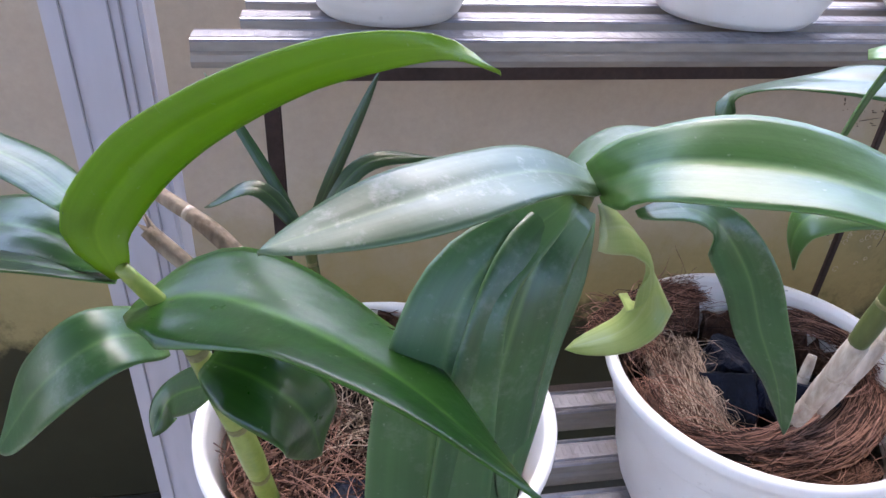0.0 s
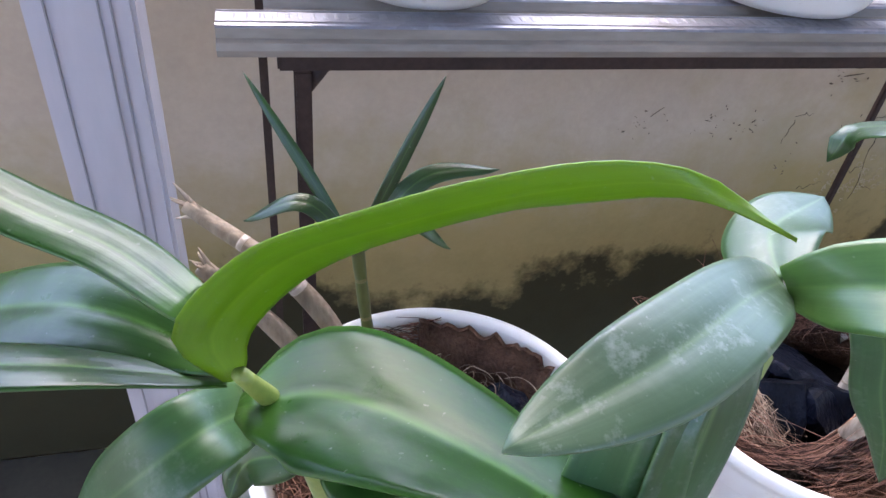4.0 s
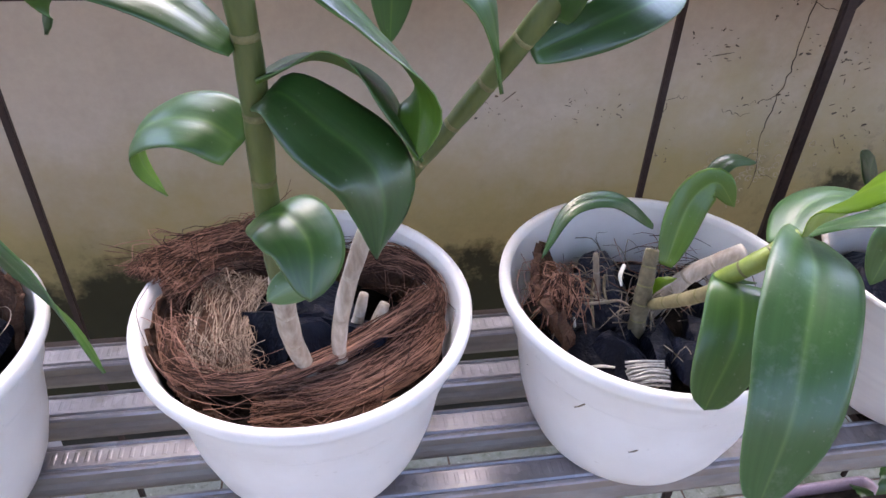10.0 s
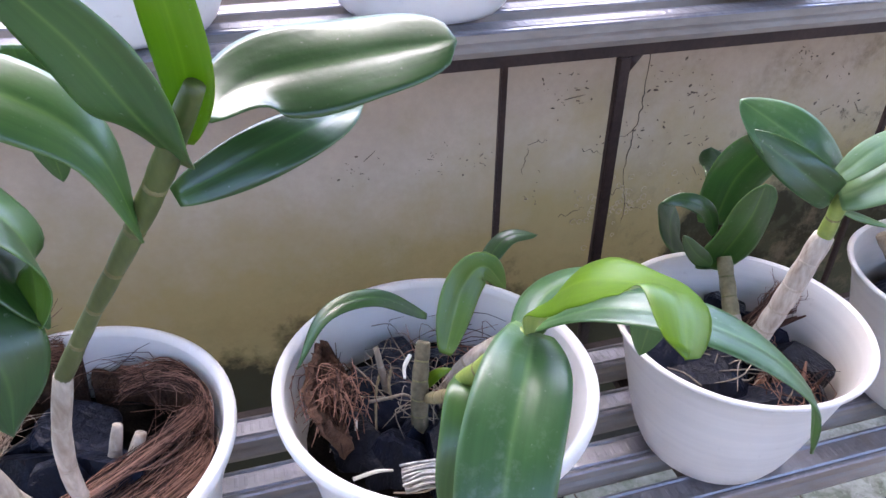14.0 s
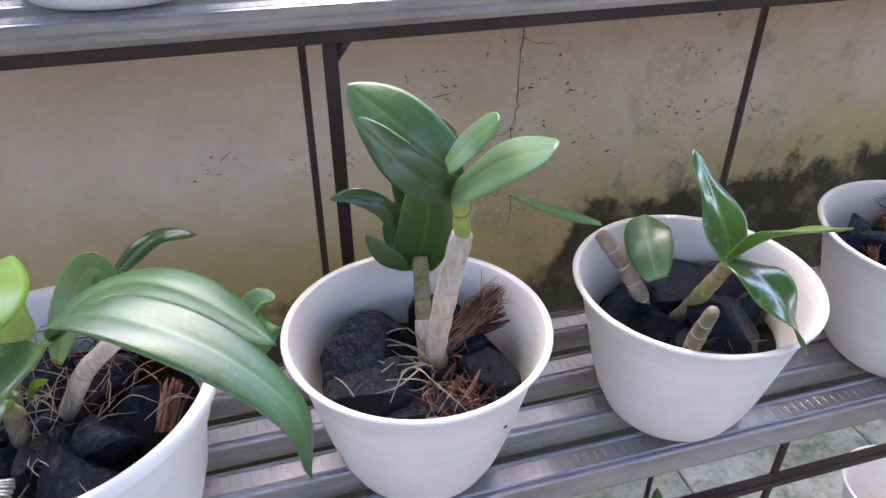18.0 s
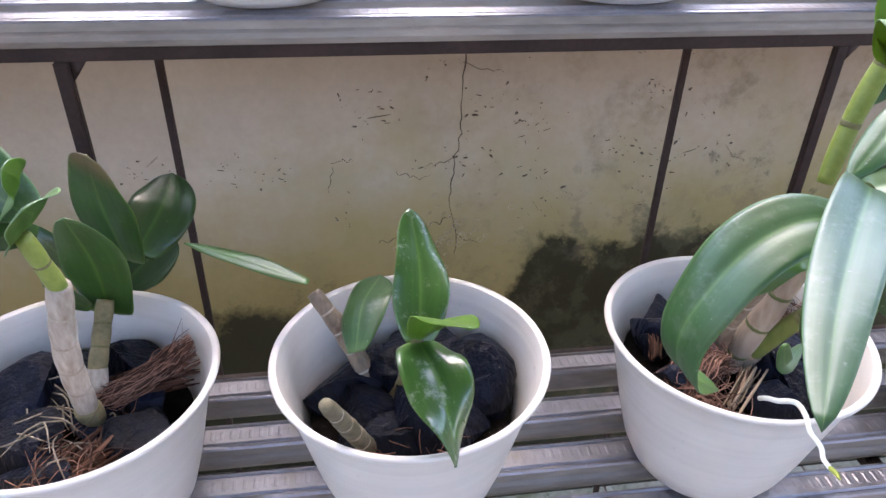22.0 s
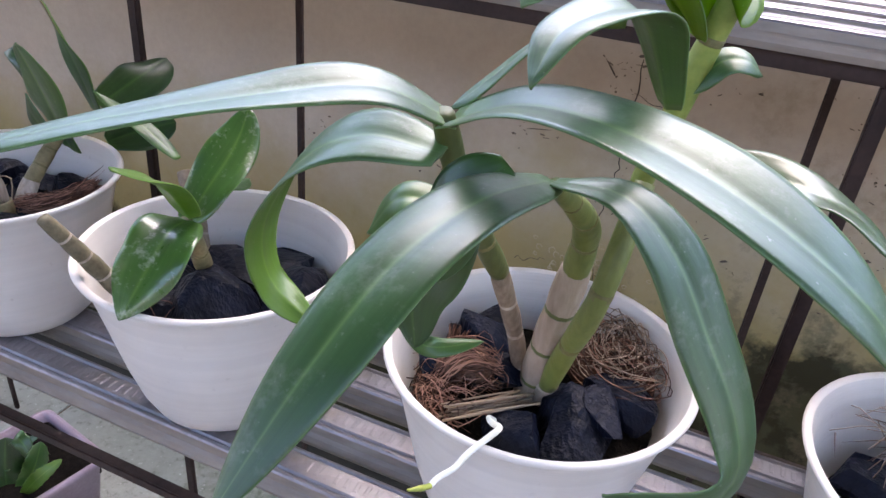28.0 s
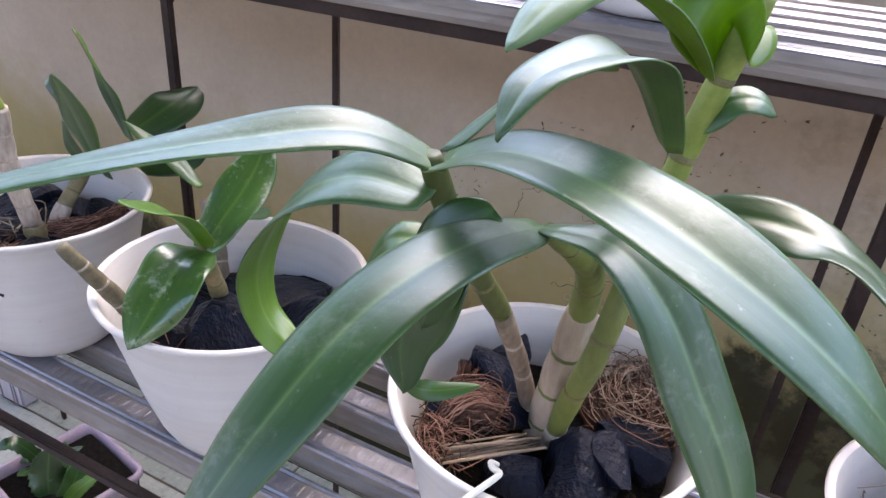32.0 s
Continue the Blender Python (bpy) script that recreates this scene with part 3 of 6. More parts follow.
# ---- the stepped rack ----
def batten(name, x0, x1, yf, parent, label="", metal=None, dashes=True, flange=0.026, top=0.0):
    """A roll-formed steel batten: flat ribbed top, rounded front edge, a hanging front lip and a back lip."""
    metal = metal or ZINC
    d = flange
    prof = [(d + 0.004, -0.013), (d + 0.004, -0.0115), (d, -0.002), (d - 0.001, -0.0005), (d - 0.003, 0.0), (d - 0.0045, -0.0012), (d - 0.006, 0.0),
            (0.006, 0.0), (0.0045, -0.0012), (0.003, 0.0), (0.001, -0.0006), (0.0, -0.002), (-0.001, -0.0075), (-0.0035, -0.0095), (-0.0055, -0.0130), (-0.0045, -0.0165), (0.0, -0.017)]
    vs, fs = [], []
    m = len(prof)
    o = parent.location
    ends = [x0, x1]
    for x in ends:
        for y, z in prof:
            vs.append((x - o.x, yf + y - o.y, Z0 + top + z - o.z))
    for x in ends:
        for y, z in prof:
            vs.append((x - o.x, yf + y - o.y + (0.0011 if y < d / 2 else -0.0011), Z0 + top + z - 0.0012 - o.z))
    for k in range(m - 1):
        fs.append((k, k + 1, m + k + 1, m + k))
        fs.append((2 * m + k, 3 * m + k, 3 * m + k + 1, 2 * m + k + 1))
    for e in (0, 1):
        for k in range(m - 1):
            q = (e * m + k, (2 + e) * m + k, (2 + e) * m + k + 1, e * m + k + 1)
            fs.append(q if e == 0 else q[::-1])
    # front-lip faces take the tan slot, all others the metal
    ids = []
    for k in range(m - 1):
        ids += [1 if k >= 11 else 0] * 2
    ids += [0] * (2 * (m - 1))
    ob = link(name, grid_mesh(name, vs, fs, None, ids), [metal, LIP_TAN], parent, label, smooth=False)
    if dashes:
        pv, pf = [], []
        x = x0 + 0.01
        k = 0
        while x < x1 - 0.01:
            for (dx, dy, dz) in ((0, 0.0085, 0.0002), (0.0032, 0.0085, 0.0002), (0.0032, 0.0185, 0.0002), (0, 0.0185, 0.0002), (0.0008, 0.0098, 0.00042), (0.0024, 0.0098, 0.00042), (0.0024, 0.0172, 0.00042), (0.0008, 0.0172, 0.00042)):
                pv.append((x + dx - o.x, yf + dy - o.y, Z0 + top + dz - o.z))
            pf += [tuple(i + k for i in q) for q in ((0, 1, 5, 4), (1, 2, 6, 5), (2, 3, 7, 6), (3, 0, 4, 7), (4, 5, 6, 7))]
            k += 8
            x += 0.0072
        emb = link("embossing", grid_mesh("embossing", pv, pf), metal, ob, smooth=False)
        tagged(emb, kind="stuff")
    return ob


SLATS = (0.3385, 0.3865, 0.4345, 0.4870)
RACK_X0, RACK_X1 = -0.215, 2.3
for y in SLATS:
    t = thing("shelf_slat", (RACK_X0, y, 0), "ribbed galvanised steel batten on the middle shelf", "shelf slat", "battens of the middle shelf")
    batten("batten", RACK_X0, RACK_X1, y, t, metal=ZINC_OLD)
UP = 0.283
UP_SLATS = (0.558, 0.608, 0.658, 0.708, 0.758, 0.808)
for k, y in enumerate(UP_SLATS):
    t = thing("shelf_slat", (-0.232, y, UP), "bright galvanised steel batten on the upper shelf", "shelf slat", "battens of the upper shelf")
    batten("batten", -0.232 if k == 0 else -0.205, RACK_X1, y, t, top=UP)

rack = thing("plant_rack", (0.5, 0.45, -Z0), "stepped plant rack welded from dark brown steel bars", "rack")


def bar(name, x0, x1, y0, y1, z0, z1):
    return box(name, x0, x1, y0, y1, z0, z1, STEEL, rack, bev=0.0012)


LEGS = ((-0.1840, 0.5636, 0.825, -0.0245), (0.539, 0.5636, 0.823, 0), (1.127, 0.5660, 0.818, 0), (1.90, 0.565, 0.82, 0))
bar("front_rail", -0.199, RACK_X1, 0.5600, 0.5790, UP - 0.029, UP - 0.017)
bar("back_rail", -0.199, RACK_X1, 0.815, 0.832, UP - 0.029, UP - 0.017)
bar("step_rail", RACK_X0 + 0.01, RACK_X1, 0.3075, 0.3155, -0.0285, -0.0200)
bar("step_back_rail", RACK_X0 + 0.01, RACK_X1, 0.5205, 0.5380, -0.030, -0.0175)
for x, yf, yb, off in LEGS:
    bar("front_leg", x - 0.0058, x + 0.0048, yf - 0.003, yf + 0.004, -Z0, UP - 0.0295)
    bar("back_leg", x + off - 0.0042, x + off + 0.0042, yb - 0.0040, yb + 0.0035, -Z0, UP - 0.0295)
    bar("cross_bar", x - 0.008, x + 0.008, yf + 0.011, yb - 0.006, UP - 0.029, UP - 0.0175)
    bar("cross_bar", x - 0.006, x + 0.006, 0.3160, 0.5200, -0.029, -0.0185)
    bar("step_leg", x - 0.0055, x + 0.0055, 0.3078, 0.3152, -Z0, -0.0290)
    # small welded corner plate
    pv = [Vector(p) for p in ((x + 0.0049, yf, UP - 0.0295), (x + 0.016, yf, UP - 0.0295), (x + 0.0049, yf, UP - 0.044), (x + 0.0049, yf + 0.003, UP - 0.0295), (x + 0.016, yf + 0.003, UP - 0.0295), (x + 0.0049, yf + 0.003, UP - 0.044))]
    joined("gusset", [([V(p) for p in pv], [(0, 2, 1), (3, 4, 5), (0, 1, 4, 3), (1, 2, 5, 4), (2, 0, 3, 5)])], STEEL, rack)

# grey post at the end of the rack, standing by the wall
post = thing("post", (-0.355, 0.83, -Z0), "grey-lilac painted post with long seams", "post")
box("shaft", -0.402, -0.312, 0.800, 0.860, -Z0, 1.6, PVC, post, bev=0.004)
for dx in (-0.383, -0.341, -0.331):
    box("seam", dx - 0.0008, dx + 0.0008, 0.7975, 0.7998, -Z0, 1.6, SEAM, post)

# ---- pots ----
PROFILE_A = [(0.0, 0.0), (0.053, 0.0), (0.0605, 0.002), (0.0660, 0.008), (0.0725, 0.022), (0.0790, 0.045), (0.0830, 0.070), (0.0855, 0.088), (0.0862, 0.0895), (0.0885, 0.0915), (0.0895, 0.0935),
             (0.0925, 0.108), (0.0945, 0.1165), (0.0975, 0.1180), (0.0995, 0.1195), (0.1000, 0.1225), (0.0998, 0.1262), (0.0985, 0.1280), (0.0960, 0.1284), (0.0938, 0.1272), (0.0925, 0.1240),
             (0.0895, 0.108), (0.0860, 0.0900), (0.0805, 0.062), (0.0745, 0.035), (0.0620, 0.010), (0.0, 0.008)]
PROFILE_B = [(0.0, 0.0), (0.041, 0.0), (0.0475, 0.0015), (0.0520, 0.006), (0.0585, 0.020), (0.0650, 0.042), (0.0702, 0.064), (0.0748, 0.084), (0.0781, 0.098), (0.0812, 0.1085), (0.0842, 0.1140),
             (0.0865, 0.1162), (0.0872, 0.1178), (0.0866, 0.1190), (0.0850, 0.1194), (0.0825, 0.1182), (0.0800, 0.1130), (0.0765, 0.100), (0.0728, 0.082), (0.0675, 0.060), (0.0605, 0.035), (0.049, 0.010), (0.0, 0.008)]


def split_at(profile, k0, k1):
    return profile[:k0 + 1], profile[k0:k1 + 1], profile[k1:]


def make_pot(kind, at, label, group, scale=1.0, turn=0.0, rings=False):
    p = thing("flower_pot", at, label, "flower pot", group)
    prof = PROFILE_A if kind == "A" else PROFILE_B
    k0, k1 = (13, 20) if kind == "A" else (11, 15)
    mat = POT_A if kind == "A" else POT_B
    prof = [(r * scale, z * scale) for r, z in prof]
    for nm, pr in zip(("body", "rim", "lining"), split_at(prof, k0, k1)):
        vs, fs = lathe(pr, 72, 0.006)
        ob = link(nm, grid_mesh(nm, vs, fs), mat, p)
    p.rotation_euler.z = turn
    return p


POTS = [("A", -0.1273, 0.3830), ("A", 0.1171, 0.3952), ("A", 0.3363, 0.3905), ("B", 0.5587, 0.3925), ("B", 0.7630, 0.3898), ("B", 0.9808, 0.3908), ("B", 1.2035, 0.3937)]
POT_LABELS = ("white plastic pot full of coir and charcoal", "white plastic pot lined with shaggy brown coir", "white plastic pot with a stepped rim and dark bark",
              "flared white plastic pot of black charcoal", "flared white pot with a small sprouting orchid", "flared white pot under a sprawling orchid", "flared white pot filled with black charcoal")
pots = []
for k, ((kind, x, y), lab) in enumerate(zip(POTS, POT_LABELS)):
    pots.append(make_pot(kind, (x, y, 0.0), lab, "pots on the middle shelf", turn=0.8 * k))
for k, (x, y, kind, sc) in enumerate(((-0.100, 0.628, "B", 1.0), (0.176, 0.632, "A", 0.95), (0.394, 0.636, "A", 1.0), (0.677, 0.626, "B", 1.05), (0.952, 0.634, "A", 0.98), (1.212, 0.640, "A", 1.0))):
    p = make_pot(kind, (x, y, UP), "white plastic pot standing on the upper shelf", "pots on the upper shelf", sc, 1.1 * k)


# ---- growing media ----
def charcoal(at, size, seed):
    rnd = random.Random(seed)
    bm = bmesh.new()
    bmesh.ops.create_icosphere(bm, subdivisions=3, radius=1.0)
    sx, sy, sz = size
    cuts = [Vector((rnd.uniform(-1, 1), rnd.uniform(-1, 1), rnd.uniform(-1, 1))).normalized() for _ in range(9)]
    lim = [rnd.uniform(0.32, 0.62) for _ in cuts]
    for v in bm.verts:
        for c, l in zip(cuts, lim):
            d = v.co.dot(c)
            if d > l:
                v.co -= c * (d - l)
        v.co *= 1.28 + 0.08 * noise.noise(v.co * 2.2 + Vector((seed, 0, 0))) + 0.06 * noise.noise(Vector((v.co.x * 7, v.co.y * 7, v.co.z * 2.5 + seed)))
        v.co = Vector((v.co.x * sx, v.co.y * sy, v.co.z * sz))
    rot = Euler((rnd.uniform(-0.5, 0.5), rnd.uniform(-0.5, 0.5), rnd.uniform(0, 6.3))).to_matrix()
    for v in bm.verts:
        v.co = rot @ v.co
    me = bpy.data.meshes.new("charcoal_lump")
    bm.to_mesh(me)
    bm.free()
    ob = link("charcoal_lump", me, CHAR, smooth=False)
    ob.location = V(at)
    return tagged(ob, "jagged black lump of charcoal lying in the pot", "charcoal", "charcoal in the pots")


def soil(pot_xy, r, z, label, mat=None, name="potting_soil", bumpy=0.005):
    vs, fs = [], []
    R, S = 9, 40
    for i in range(R + 1):
        for j in range(S):
            a = 2 * math.pi * j / S
            rr = r * i / R
            x, y = pot_xy[0] + rr * math.cos(a), pot_xy[1] + rr * math.sin(a)
            vs.append(V((x, y, z + bumpy * noise.noise(Vector((x * 45, y * 45, 3.0))) - 0.004 * (i / R) ** 4)))
    for i in range(R):
        for j in range(S):
            a, b = i * S + j, i * S + (j + 1) % S
            fs.append((a, a + S, b + S, b))
    ob = joined(name, [(vs, fs)], mat or SOIL)
    return tagged(ob, label, "soil")


def fibres(count, seed, centre, spread, length, mat, label, radius=0.00035, lift=0.006, swirl=0.0, name="coir_fibres", arc=(0, 6.3), ring=None, sag=0.0):
    """Loose hairs: thin three-sided strands lying over one another."""
    rnd = random.Random(seed)
    pieces = []
    for _ in range(count):
        if ring:
            a = rnd.uniform(*arc)
            rr = rnd.uniform(*ring)
            p = Vector((centre[0] + rr * math.cos(a), centre[1] + rr * math.sin(a), centre[2] + rnd.uniform(-spread, spread)))
            d = Vector((-math.sin(a), math.cos(a), rnd.uniform(-0.25, 0.25)))
            d = (d + Vector((rnd.gauss(0, 0.3), rnd.gauss(0, 0.3), rnd.gauss(0, 0.15)))).normalized()
            inward = Vector((-math.cos(a), -math.sin(a), 0)) * 0.012
        else:
            p = Vector((centre[0] + rnd.gauss(0, spread), centre[1] + rnd.gauss(0, spread), centre[2] + rnd.uniform(0, lift)))
            a = swirl + rnd.gauss(0, 0.7) if swirl else rnd.uniform(0, 6.3)
            d = Vector((math.cos(a), math.sin(a), rnd.gauss(0, 0.25))).normalized()
            inward = Vector((rnd.gauss(0, 0.004), rnd.gauss(0, 0.004), 0))
        L = length * rnd.uniform(0.4, 1.2)
        side = Vector((-d.y, d.x, 0)) * rnd.gauss(0, L * 0.16)
        a0 = p - d * L / 2
        a1 = p + side + Vector((0, 0, lift * rnd.random())) - inward * 0.3
        a2 = p + d * L / 2 + inward + Vector((0, 0, -sag * rnd.random()))
        pot = min(POTS, key=lambda q: (q[1] - centre[0]) ** 2 + (q[2] - centre[1]) ** 2)
        for q in (a0, a1, a2):
            lim = 0.0765 + 0.2 * (q.z - 0.062) if pot[0] == "A" else 0.0625 + 0.27 * (q.z - 0.06)
            d2 = Vector((q.x - pot[1], q.y - pot[2]))
            if d2.length > lim:
                d2 *= lim / d2.length
                q.x, q.y = pot[1] + d2.x, pot[2] + d2.y
        pieces.append(tube_data([V(a0), V(a1), V(a2)], [radius, radius * 1.1, radius * 0.5], 3, 7, close=False))
    ob = joined(name, pieces, mat)
    return tagged(ob, label, "coir", kind="stuff")


P1, P2, P3, P4, P5, P6, P7 = [(x, y) for _, x, y in POTS]
soil(P1, 0.0845, 0.088, "dark damp potting mix under coir")
soil(P2, 0.0835, 0.084, "dark coir dust in the pot")
soil(P3, 0.0835, 0.082, "black bark and charcoal crumbs in the pot")
soil(P4, 0.0655, 0.074, "dark potting grit among charcoal")
soil(P5, 0.0655, 0.072, "dark potting grit among charcoal")
soil(P6, 0.0690, 0.087, "dark potting grit among charcoal")
soil(P7, 0.0655, 0.073, "dark potting grit among charcoal")

CHARS = [
    (P1, 0.096, [(0.058, -0.006, .023), (0.060, 0.026, .019), (0.034, -0.056, .021), (-0.012, -0.055, .016), (0.052, -0.034, .014)]),
    (P2, 0.096, [(-0.016, -0.006, .021), (0.012, 0.016, .021), (0.004, -0.020, .017), (0.030, -0.004, .018), (-0.016, 0.026, .019)]),
    (P3, 0.086, [(-0.036, 0.030, .018), (-0.014, 0.042, .017), (-0.048, -0.014, .018), (-0.028, -0.038, .017), (0.000, -0.026, .016), (0.020, -0.042, .015), (-0.010, -0.004, .014), (0.030, -0.018, .015), (0.022, 0.040, .016), (0.046, 0.010, .015), (-0.058, 0.010, .013)]),
    (P4, 0.079, [(-0.044, 0.004, .021), (-0.030, 0.036, .020), (-0.038, -0.032, .021), (-0.008, -0.050, .017), (0.034, 0.010, .018), (0.048, -0.016, .016), (0.020, 0.038, .018), (0.014, -0.012, .012), (0.034, -0.040, .014), (-0.014, 0.012, .014)]),
    (P5, 0.078, [(-0.030, -0.006, .023), (-0.046, 0.026, .019), (0.006, 0.044, .023), (0.036, 0.022, .022), (0.024, -0.018, .022), (0.048, -0.006, .017), (-0.008, 0.016, .018), (-0.004, -0.038, .016), (0.040, 0.046, .016), (-0.022, 0.048, .018)]),
    (P6, 0.096, [(-0.060, 0.027, 0.0140), (-0.038, 0.036, 0.0140), (-0.062, -0.023, 0.0107), (-0.015, -0.006, 0.0114), (0.006, -0.046, 0.0143), (0.030, -0.036, 0.0164), (0.051, -0.022, 0.0143), (0.067, 0.000, 0.0143), (-0.051, 0.016, 0.0100), (0.018, -0.018, 0.0114)]),
    (P7, 0.078, [(-0.042, -0.014, .022), (-0.020, -0.042, .021), (0.006, -0.010, .022), (0.030, -0.036, .021), (-0.048, 0.022, .018), (0.036, 0.012, .020), (-0.014, 0.034, .020), (0.012, 0.044, .018)]),
]
k = 0
for (cx, cy), z, spots in CHARS:
    for dx, dy, s in spots:
        k += 1
        r = random.Random(k)
        s *= 1.4
        lim = (0.086 if cx < 0.45 else 0.069) - 1.05 * s
        d = math.hypot(dx, dy)
        if d > lim:
            dx, dy = dx * lim / d, dy * lim / d
        charcoal((cx + dx, cy + dy, z + 0.16 * s), (s * r.uniform(0.95, 1.25), s * r.uniform(0.75, 1.0), s * r.uniform(0.6, 0.85)), k)


def husk(centre, a0, a1, r0, r1, z0, z1, label, seed, thick=0.006):
    """A curved slab of coconut husk standing along the pot's wall, ragged at its upper edge."""
    n, m = 26, 7
    vs, fs = [], []
    for sgn in (0, 1):
        for i in range(n + 1):
            a = a0 + (a1 - a0) * i / n
            for j in range(m + 1):
                h = j / m
                rag = 0.010 * noise.noise(Vector((i * 0.9, seed, j * 0.2))) * h
                rr = r0 + (r1 - r0) * h + 0.003 * noise.noise(Vector((i * 0.7, j * 0.9, seed))) - thick * (0.4 + 0.6 * math.sin(math.pi * min(h, 0.9))) * sgn
                vs.append(V((centre[0] + rr * math.cos(a), centre[1] + rr * math.sin(a), z0 + (z1 - z0) * h + rag)))
    N = (n + 1) * (m + 1)
    for i in range(n):
        for j in range(m):
            a = i * (m + 1) + j
            fs.append((a, a + 1, a + m + 2, a + m + 1))
            fs.append((N + a, N + a + m + 1, N + a + m + 2, N + a + 1))
    edge = [i * (m + 1) + m for i in range(n + 1)] + [n * (m + 1) + j for j in range(m - 1, -1, -1)] + [i * (m + 1) for i in range(n - 1, -1, -1)] + list(range(1, m))
    for a, b in zip(edge, edge[1:] + edge[:1]):
        fs.append((a, b, N + b, N + a))
    return tagged(joined("coconut_husk", [(vs, fs)], COIR), label, "coconut husk")


def chip(at, size, yaw, pitch, seed, label):
    """A splintered wedge of coconut husk."""
    rnd = random.Random(seed)
    L, W, H = size
    rot = Euler((0, -pitch, yaw)).to_matrix()
    pieces = []
    for k in range(26):
        y, z = rnd.gauss(0, W * 0.3), rnd.gauss(0, H * 0.3)
        a, b = -L / 2 * rnd.uniform(0.6, 1.0), L / 2 * rnd.uniform(0.6, 1.1)
        r = W * rnd.uniform(0.07, 0.16)
        line = [Vector((a, y, z)), Vector((0, y + rnd.gauss(0, W * 0.1), z + rnd.gauss(0, H * 0.1))), Vector((b, y * 1.3 + rnd.gauss(0, W * 0.15), z * 1.3 + rnd.gauss(0, H * 0.2)))]
        pieces.append(tube_data([V(Vector(at) + rot @ p) for p in line], [r * 0.7, r, r * 0.25], 5, 6))
    return tagged(joined("husk_chip", pieces, COIR_CHIP), label, "coconut husk", "husk chips in the pots", "stuff")


def inside(q, centre):
    """Keeps a point of a loose strand within the wall of its pot."""
    pot = min(POTS, key=lambda p: (p[1] - centre[0]) ** 2 + (p[2] - centre[1]) ** 2)
    lim = 0.0745 + 0.2 * (q.z - 0.062) if pot[0] == "A" else 0.0605 + 0.27 * (q.z - 0.06)
    d = Vector((q.x - pot[1], q.y - pot[2]))
    if d.length > lim:
        d *= lim / d.length
        q.x, q.y = pot[1] + d.x, pot[2] + d.y
    return q


def curls(count, seed, centre, spread, lift, mat, label, radius=0.00036):
    """Long hairs, each bent into its own open arc."""
    rnd = random.Random(seed)
    pieces = []
    for _ in range(count):
        rr, a = rnd.uniform(0.25, 1.0) * spread, rnd.uniform(0, 6.3)
        ox, oy = rnd.gauss(0, spread * 0.3), rnd.gauss(0, spread * 0.3)
        span, z = rnd.uniform(0.8, 2.6), rnd.uniform(-0.3, 1.0) * lift
        pts = []
        for i in range(6):
            b = a + span * i / 5
            q = Vector((centre[0] + ox + rr * math.cos(b) * 0.8, centre[1] + oy + rr * math.sin(b), centre[2] + z + lift * 0.5 * math.sin(math.pi * i / 5) + rnd.gauss(0, lift * 0.08)))
            pts.append(V(inside(q, centre)))
        pieces.append(tube_data(pts, [radius * 0.7, radius * 1.1, radius * 0.5], 3, 12, close=False))
    return tagged(joined("coir_fibres", pieces, mat), label, "coir", kind="stuff")


def mound(at, r, h, seed, label):
    """A ragged heap of packed brown fibre."""
    vs, fs = [], []
    R, S = 8, 30
    for i in range(R + 1):
        for j in range(S):
            a, t = 2 * math.pi * j / S, i / R
            rr = r * t * (1 + 0.2 * noise.noise(Vector((math.cos(a) * 2, math.sin(a) * 2, seed))))
            q = Vector((at[0] + rr * math.cos(a), at[1] + rr * math.sin(a), at[2] + h * (1 - t * t) + 0.004 * noise.noise(Vector((rr * 90 * math.cos(a), rr * 90 * math.sin(a), seed))) - 0.010 * (t > 0.99)))
            vs.append(V(inside(q, at)))
    for i in range(R):
        for j in range(S):
            a, b = i * S + j, i * S + (j + 1) % S
            fs.append((a, a + S, b + S, b))
    return tagged(joined("fibre_nest", [(vs, fs)], COIR), label, "coir", kind="stuff")


def straws(ends, count, seed, label):
    rnd = random.Random(seed)
    a, b = Vector(ends[0]), Vector(ends[1])
    pieces = []
    for _ in range(count):
        o = Vector((rnd.gauss(0, 0.0020), rnd.gauss(0, 0.0026), rnd.gauss(0, 0.0012)))
        f = Vector((rnd.gauss(0, 0.0015), rnd.gauss(0, 0.0022), rnd.gauss(0, 0.001)))
        p, q = a.lerp(b, rnd.uniform(-0.02, 0.25)) + o, a.lerp(b, rnd.uniform(0.8, 1.06)) + o + f
        r = rnd.uniform(0.0006, 0.0012)
        pieces.append(tube_data([V(p), V(p.lerp(q, 0.5) + Vector((0, 0, rnd.gauss(0, 0.0006)))), V(q)], [r * 0.7, r, r * 0.6], 5, 6))
    return tagged(joined("straw_bundle", pieces, STRAW), label, "straw", kind="stuff")


chip((P4[0] + 0.040, P4[1] + 0.022, 0.090), (0.058, 0.018, 0.012), 0.15, 0.25, 3, "splintered wedge of brown coconut husk by the rim")
chip((P4[0] + 0.012, P4[1] - 0.046, 0.087), (0.056, 0.020, 0.012), 0.75, 0.1, 4, "splintered wedge of brown coconut husk by the rim")

